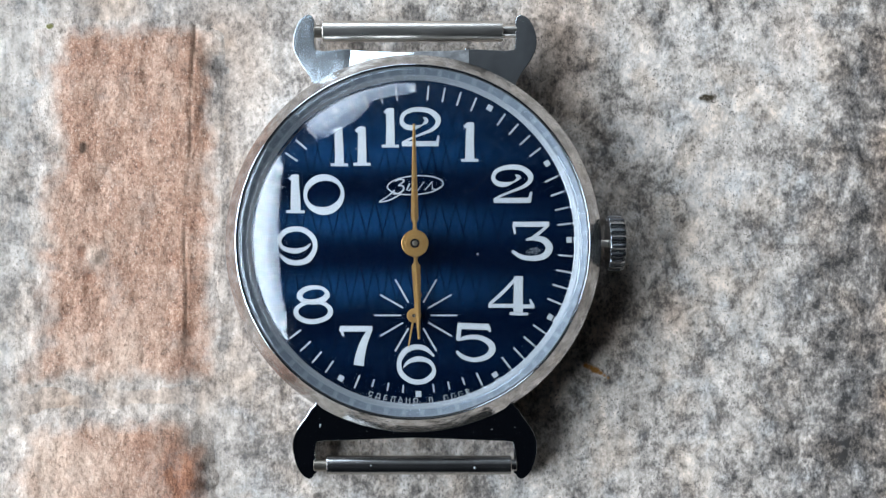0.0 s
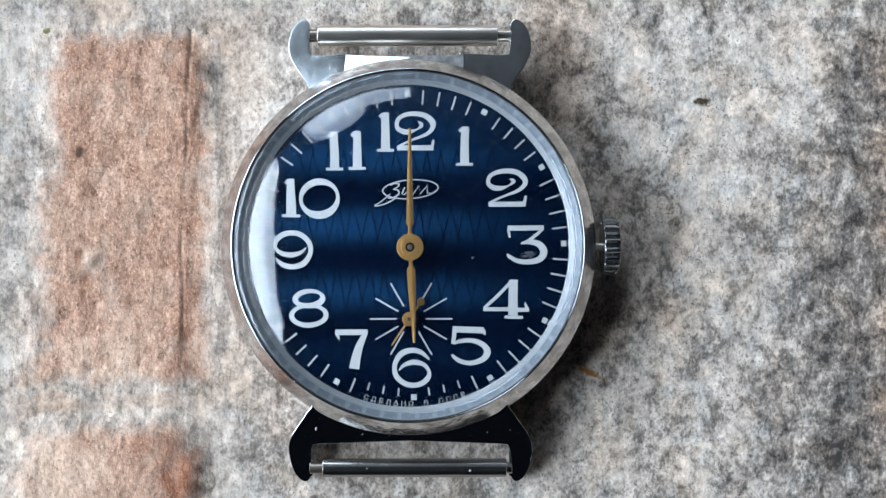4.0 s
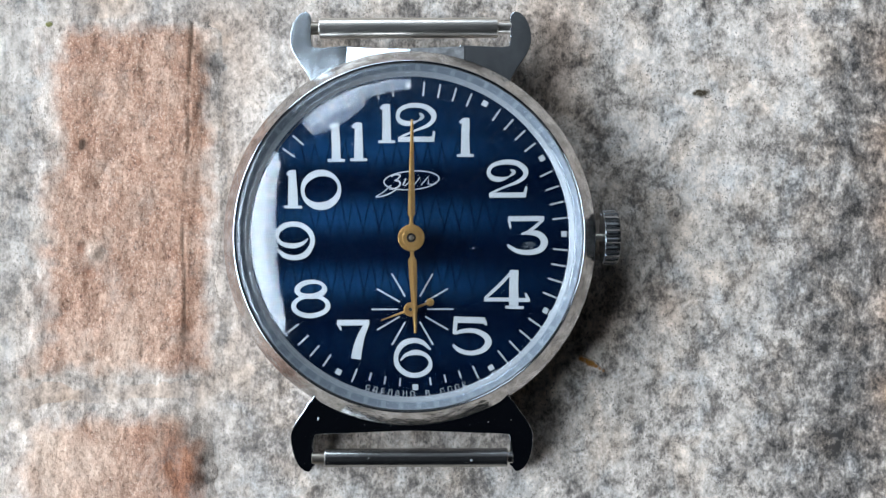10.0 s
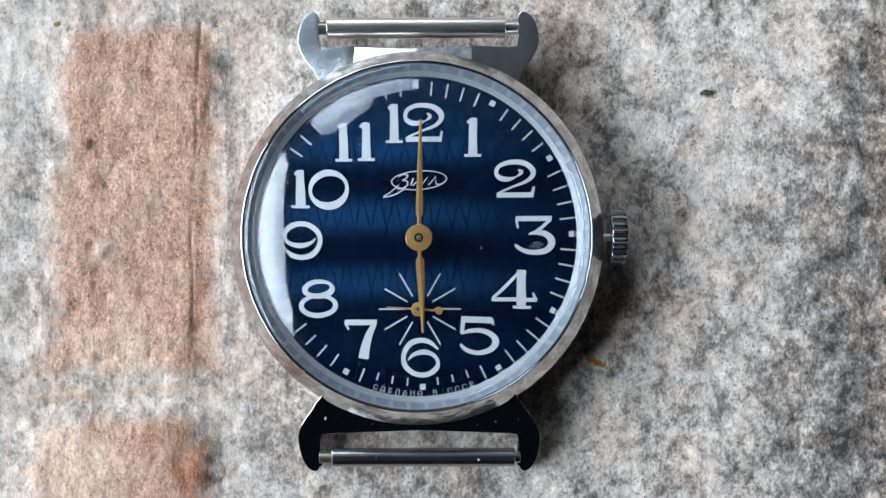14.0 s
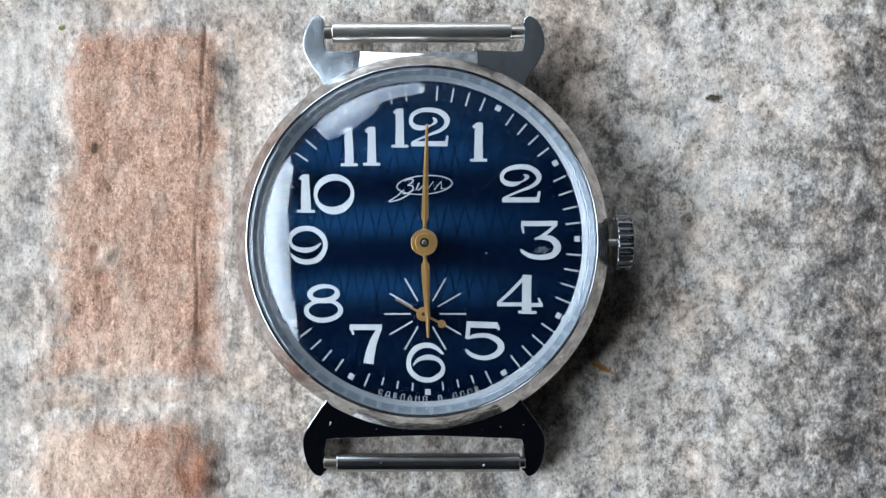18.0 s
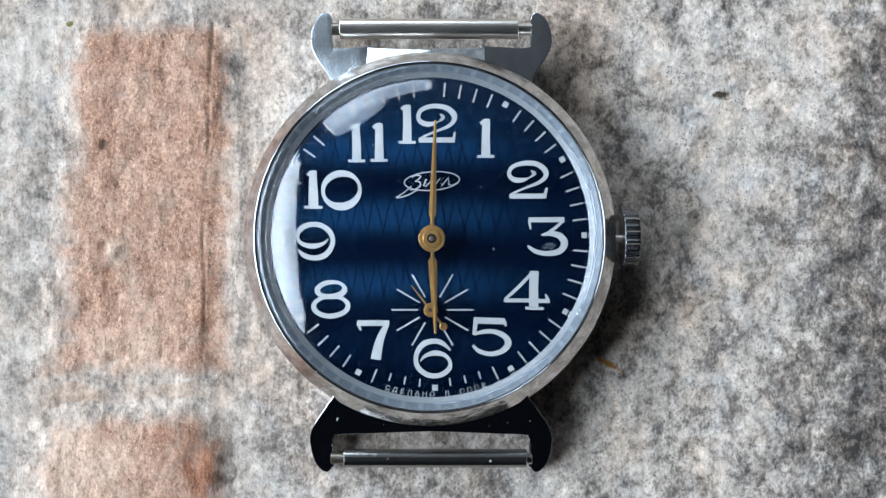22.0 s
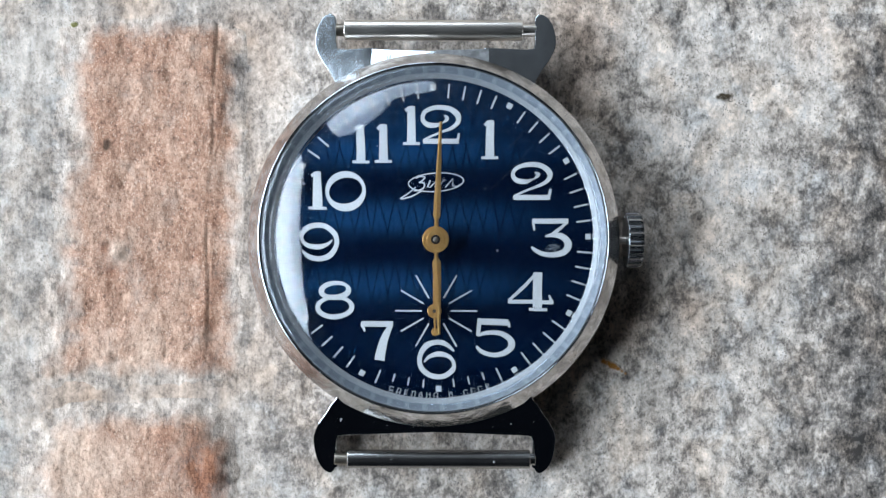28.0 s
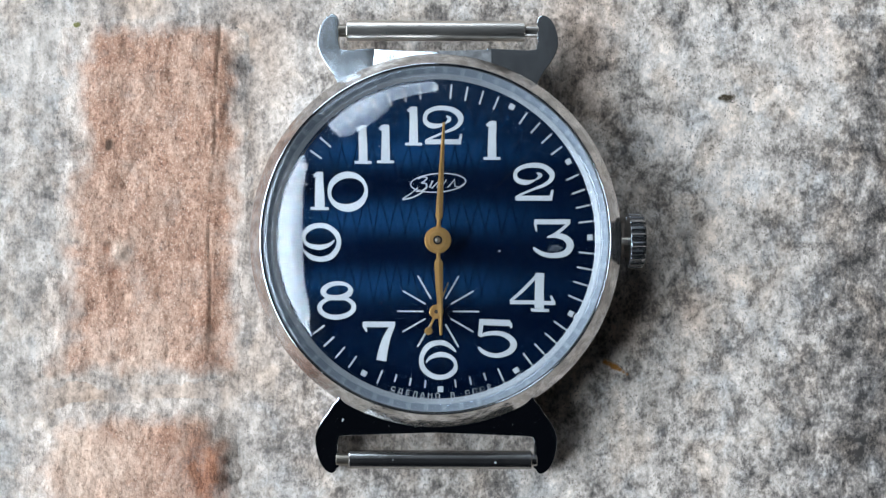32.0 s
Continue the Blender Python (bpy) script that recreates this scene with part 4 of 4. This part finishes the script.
for x, y, r in ((-171, -326, 2.0), (-172, -329, 1.4), (-88, -338, 0.7), (137, -334, 1.0), (104, -340, 0.6), (178, -330, 0.7), (-40, -341, 0.6)):
    z = mm(4.05) + 0.44 * (y + 300) * U + r * U * 0.5
    bmesh.ops.create_icosphere(bm, subdivisions=1, radius=r * U, matrix=Matrix.Translation((x * U, y * U, z)))
# the first of these is the bar's bright glint, put in as a speck
for x, y, z, r in ((106, -402, 3.60, 2.4), (-80, -398, 3.60, 1.2), (-104, -393, 3.56, 1.0), (-95, 376, 3.62, 1.2), (-205, -236, 5.80, 1.4), (-204, 224, 6.10, 2.4)):
    bmesh.ops.create_icosphere(bm, subdivisions=1, radius=r * U, matrix=Matrix.Translation((x * U, y * U, mm(z))))
tagged(part("dust", bm, PRINT, watch, "white dust specks"), kind="stuff")

# faint hairlines on the crystal
HAIRLINE = Nodes("hairline_scratch")
HAIRLINE.set(Base_Color=(0.7, 0.76, 0.82), Roughness=0.5, Alpha=0.025)
for x0, y0, x1, y1, bow in ((182, 176, 98, 84, 6), (160, 190, 120, 150, 3), (96, 214, 58, 130, -5)):
    line = []
    for k in range(13):
        f = k / 12
        x, y = x0 + (x1 - x0) * f + bow * math.sin(math.pi * f), y0 + (y1 - y0) * f
        line.append((x, y, 0.4 + 0.9 * math.sin(math.pi * f)))
    bm = bmesh.new()
    ribbon(bm, line, mm(0.02), mm(0.024), False)
    for v in bm.verts:
        r = v.co.xy.length * 1000
        v.co.z += mm(np.interp(r, [p[0] for p in DOME], [p[1] for p in DOME]))
    part("scratch", bm, HAIRLINE.mat, crystal, "faint hairline scratch", 0)

# ---- the dial's pointers ----


def blade(pts, z0, z1):
    """A tapering hand with a low ridge along it."""
    bm = bmesh.new()
    rows = []
    for x, y, w in pts:
        rows.append([bm.verts.new((q * U, y * U, z)) for q, z in ((x - w / 2, z0), (x - w / 2, z1 - mm(0.022)), (x - w * 0.05, z1), (x + w / 2, z1 - mm(0.026)), (x + w / 2, z0))])
    for a, b in zip(rows, rows[1:]):
        for i in range(5):
            j = (i + 1) % 5
            bm.faces.new((a[i], a[j], b[j], b[i]))
    bm.faces.new(rows[0])
    bm.faces.new(rows[-1])
    bmesh.ops.recalc_face_normals(bm, faces=bm.faces)
    return bm


def disc(r, z0, z1, hole=0.0, c=0.00003):
    return lathe([(max(hole, 0.0), z1), (r - c, z1), (r, z1 - c), (r, z0), (max(hole, 0.0), z0)], 48, 1.0, hole > 0)


# each points along its own +y
hour_hand = part("hour_hand", blade([(0, -20, 8), (0, 20, 8), (0, 29, 6.5), (0, 33, 7), (0, 39, 15), (0, 70, 14), (0, 168, 4.5)], 0, mm(0.12)), BRASS, watch, "gilt brass hour hand", 0)
part("hub", disc(22 * U, mm(-0.02), mm(0.15)), BRASS, hour_hand)
minute_hand = part("minute_hand", blade([(0, -16, 8), (0, 22, 8), (0, 32, 6.5), (0, 36, 7), (0, 42, 13), (0, 80, 11), (0, 208, 4)], 0, mm(0.12)), BRASS, watch, "slim gilt brass minute hand", 0)
hub = part("hub", disc(23.5 * U, mm(-0.02), mm(0.16)), BRASS, minute_hand)
part("hub_ring", disc(16 * U, mm(0.16), mm(0.21), 8.5 * U), BRASS, hub)
part("recess", disc(8.5 * U, mm(0.1), mm(0.175)), PINION, hub, "dark recess")
part("pinion", disc(4.6 * U, mm(0.1), mm(0.26), 0.0, 0.00008), PIN, hub, "dark steel pinion tip")
second_hand = part("second_hand", blade([(0, -40, 3.5), (0, 0, 4.5), (0, 56, 1.8)], 0, mm(0.08)), BRASS, watch, "thin gilt seconds hand with a round tail")
part("hub", disc(12.5 * U, mm(-0.02), mm(0.14), 3.5 * U), BRASS, second_hand)
tail = part("tail_disc", disc(7 * U, mm(-0.01), mm(0.1)), BRASS, second_hand)
tail.location = (0, -37 * U, 0)
part("pivot", disc(3.4 * U, mm(-0.3), mm(0.1)), SOOT, second_hand)
part("post", disc(5 * U, DZ - mm(0.05), mm(6.45)), STEEL, watch, "steel centre post")

# ---- marks on the stone ----


def mark(name, px0, px1, py0, py1, rows, material, label):
    """A thin crust that follows the stone; its colour gathers along the given spots."""
    ob, X, Y = sheet(name, np.arange(gx(px0), gx(px1), 0.00008), np.arange(gy(py1), gy(py0), 0.00008), lambda x, y: stone_height(x, y) - 0.00004 + 0.00011 * np.clip(field(x, y, rows, 1.0) * 4, 0, 1), material, ground)
    wob = 0.55 + 0.9 * cloud(X, Y, 0.0004, 5)
    give(ob, "mark", np.clip(field(X, Y, rows, 1.0) * wob * 2.2 - 0.3, 0, 1))
    give(ob, "tone", field(X, Y, CLOUDS_AND_SHADING))
    give(ob, "warm", np.clip(field(X, Y, WARM), 0, 1))
    give(ob, "calm", calm(X, Y))
    return tagged(ob, label)


STAIN_SPOTS = [(1036, 646, 5, 0.7), (1044, 650, 4.5, 1.0), (1051, 654, 5, 1.0), (1058, 657, 4.5, 0.9), (1064, 661, 3.5, 0.9), (1070, 665, 3, 0.8), (1076, 669, 3, 0.6)]
SPECK_SPOTS = [(1240, 174, 4, 0.5), (1246, 173, 5, 0.8), (1252, 174, 6, 1.0), (1258, 172, 4, 0.8), (1264, 171, 4, 0.4)]
mark("stain", 1015, 1095, 630, 685, STAIN_SPOTS, STAIN, "orange-brown rusty stain on the stone")
mark("speck", 1222, 1282, 155, 192, SPECK_SPOTS, SOOT_MARK, "dark brown speck on the stone")


MOSS = mark_material("moss_speck", (0.16, 0.14, 0.03))
mark("speck", 70, 106, 32, 62, [(85, 47, 4, 0.8), (90, 46, 4, 0.8)], MOSS, "greenish-yellow speck on the stone")


def motions():
    sec = [(t, pose(-2 * U, -127 * U, mm(5.45), 0, 0, -(190 + 6 * t))) for t in range(0, 33)]
    walk(second_hand, sec)
    walk(hour_hand, [(0, pose(0, 0, mm(6.0), 0, 0, -177.6)), (16, pose(0, 0, mm(6.0), 0, 0, -177.73)), (32, pose(0, 0, mm(6.0), 0, 0, -177.87))])
    walk(minute_hand, [(t, pose(0, 0, mm(6.35), 0, 0, 0.5 - 0.1 * t)) for t in (0, 8, 16, 24, 32)])


motions()
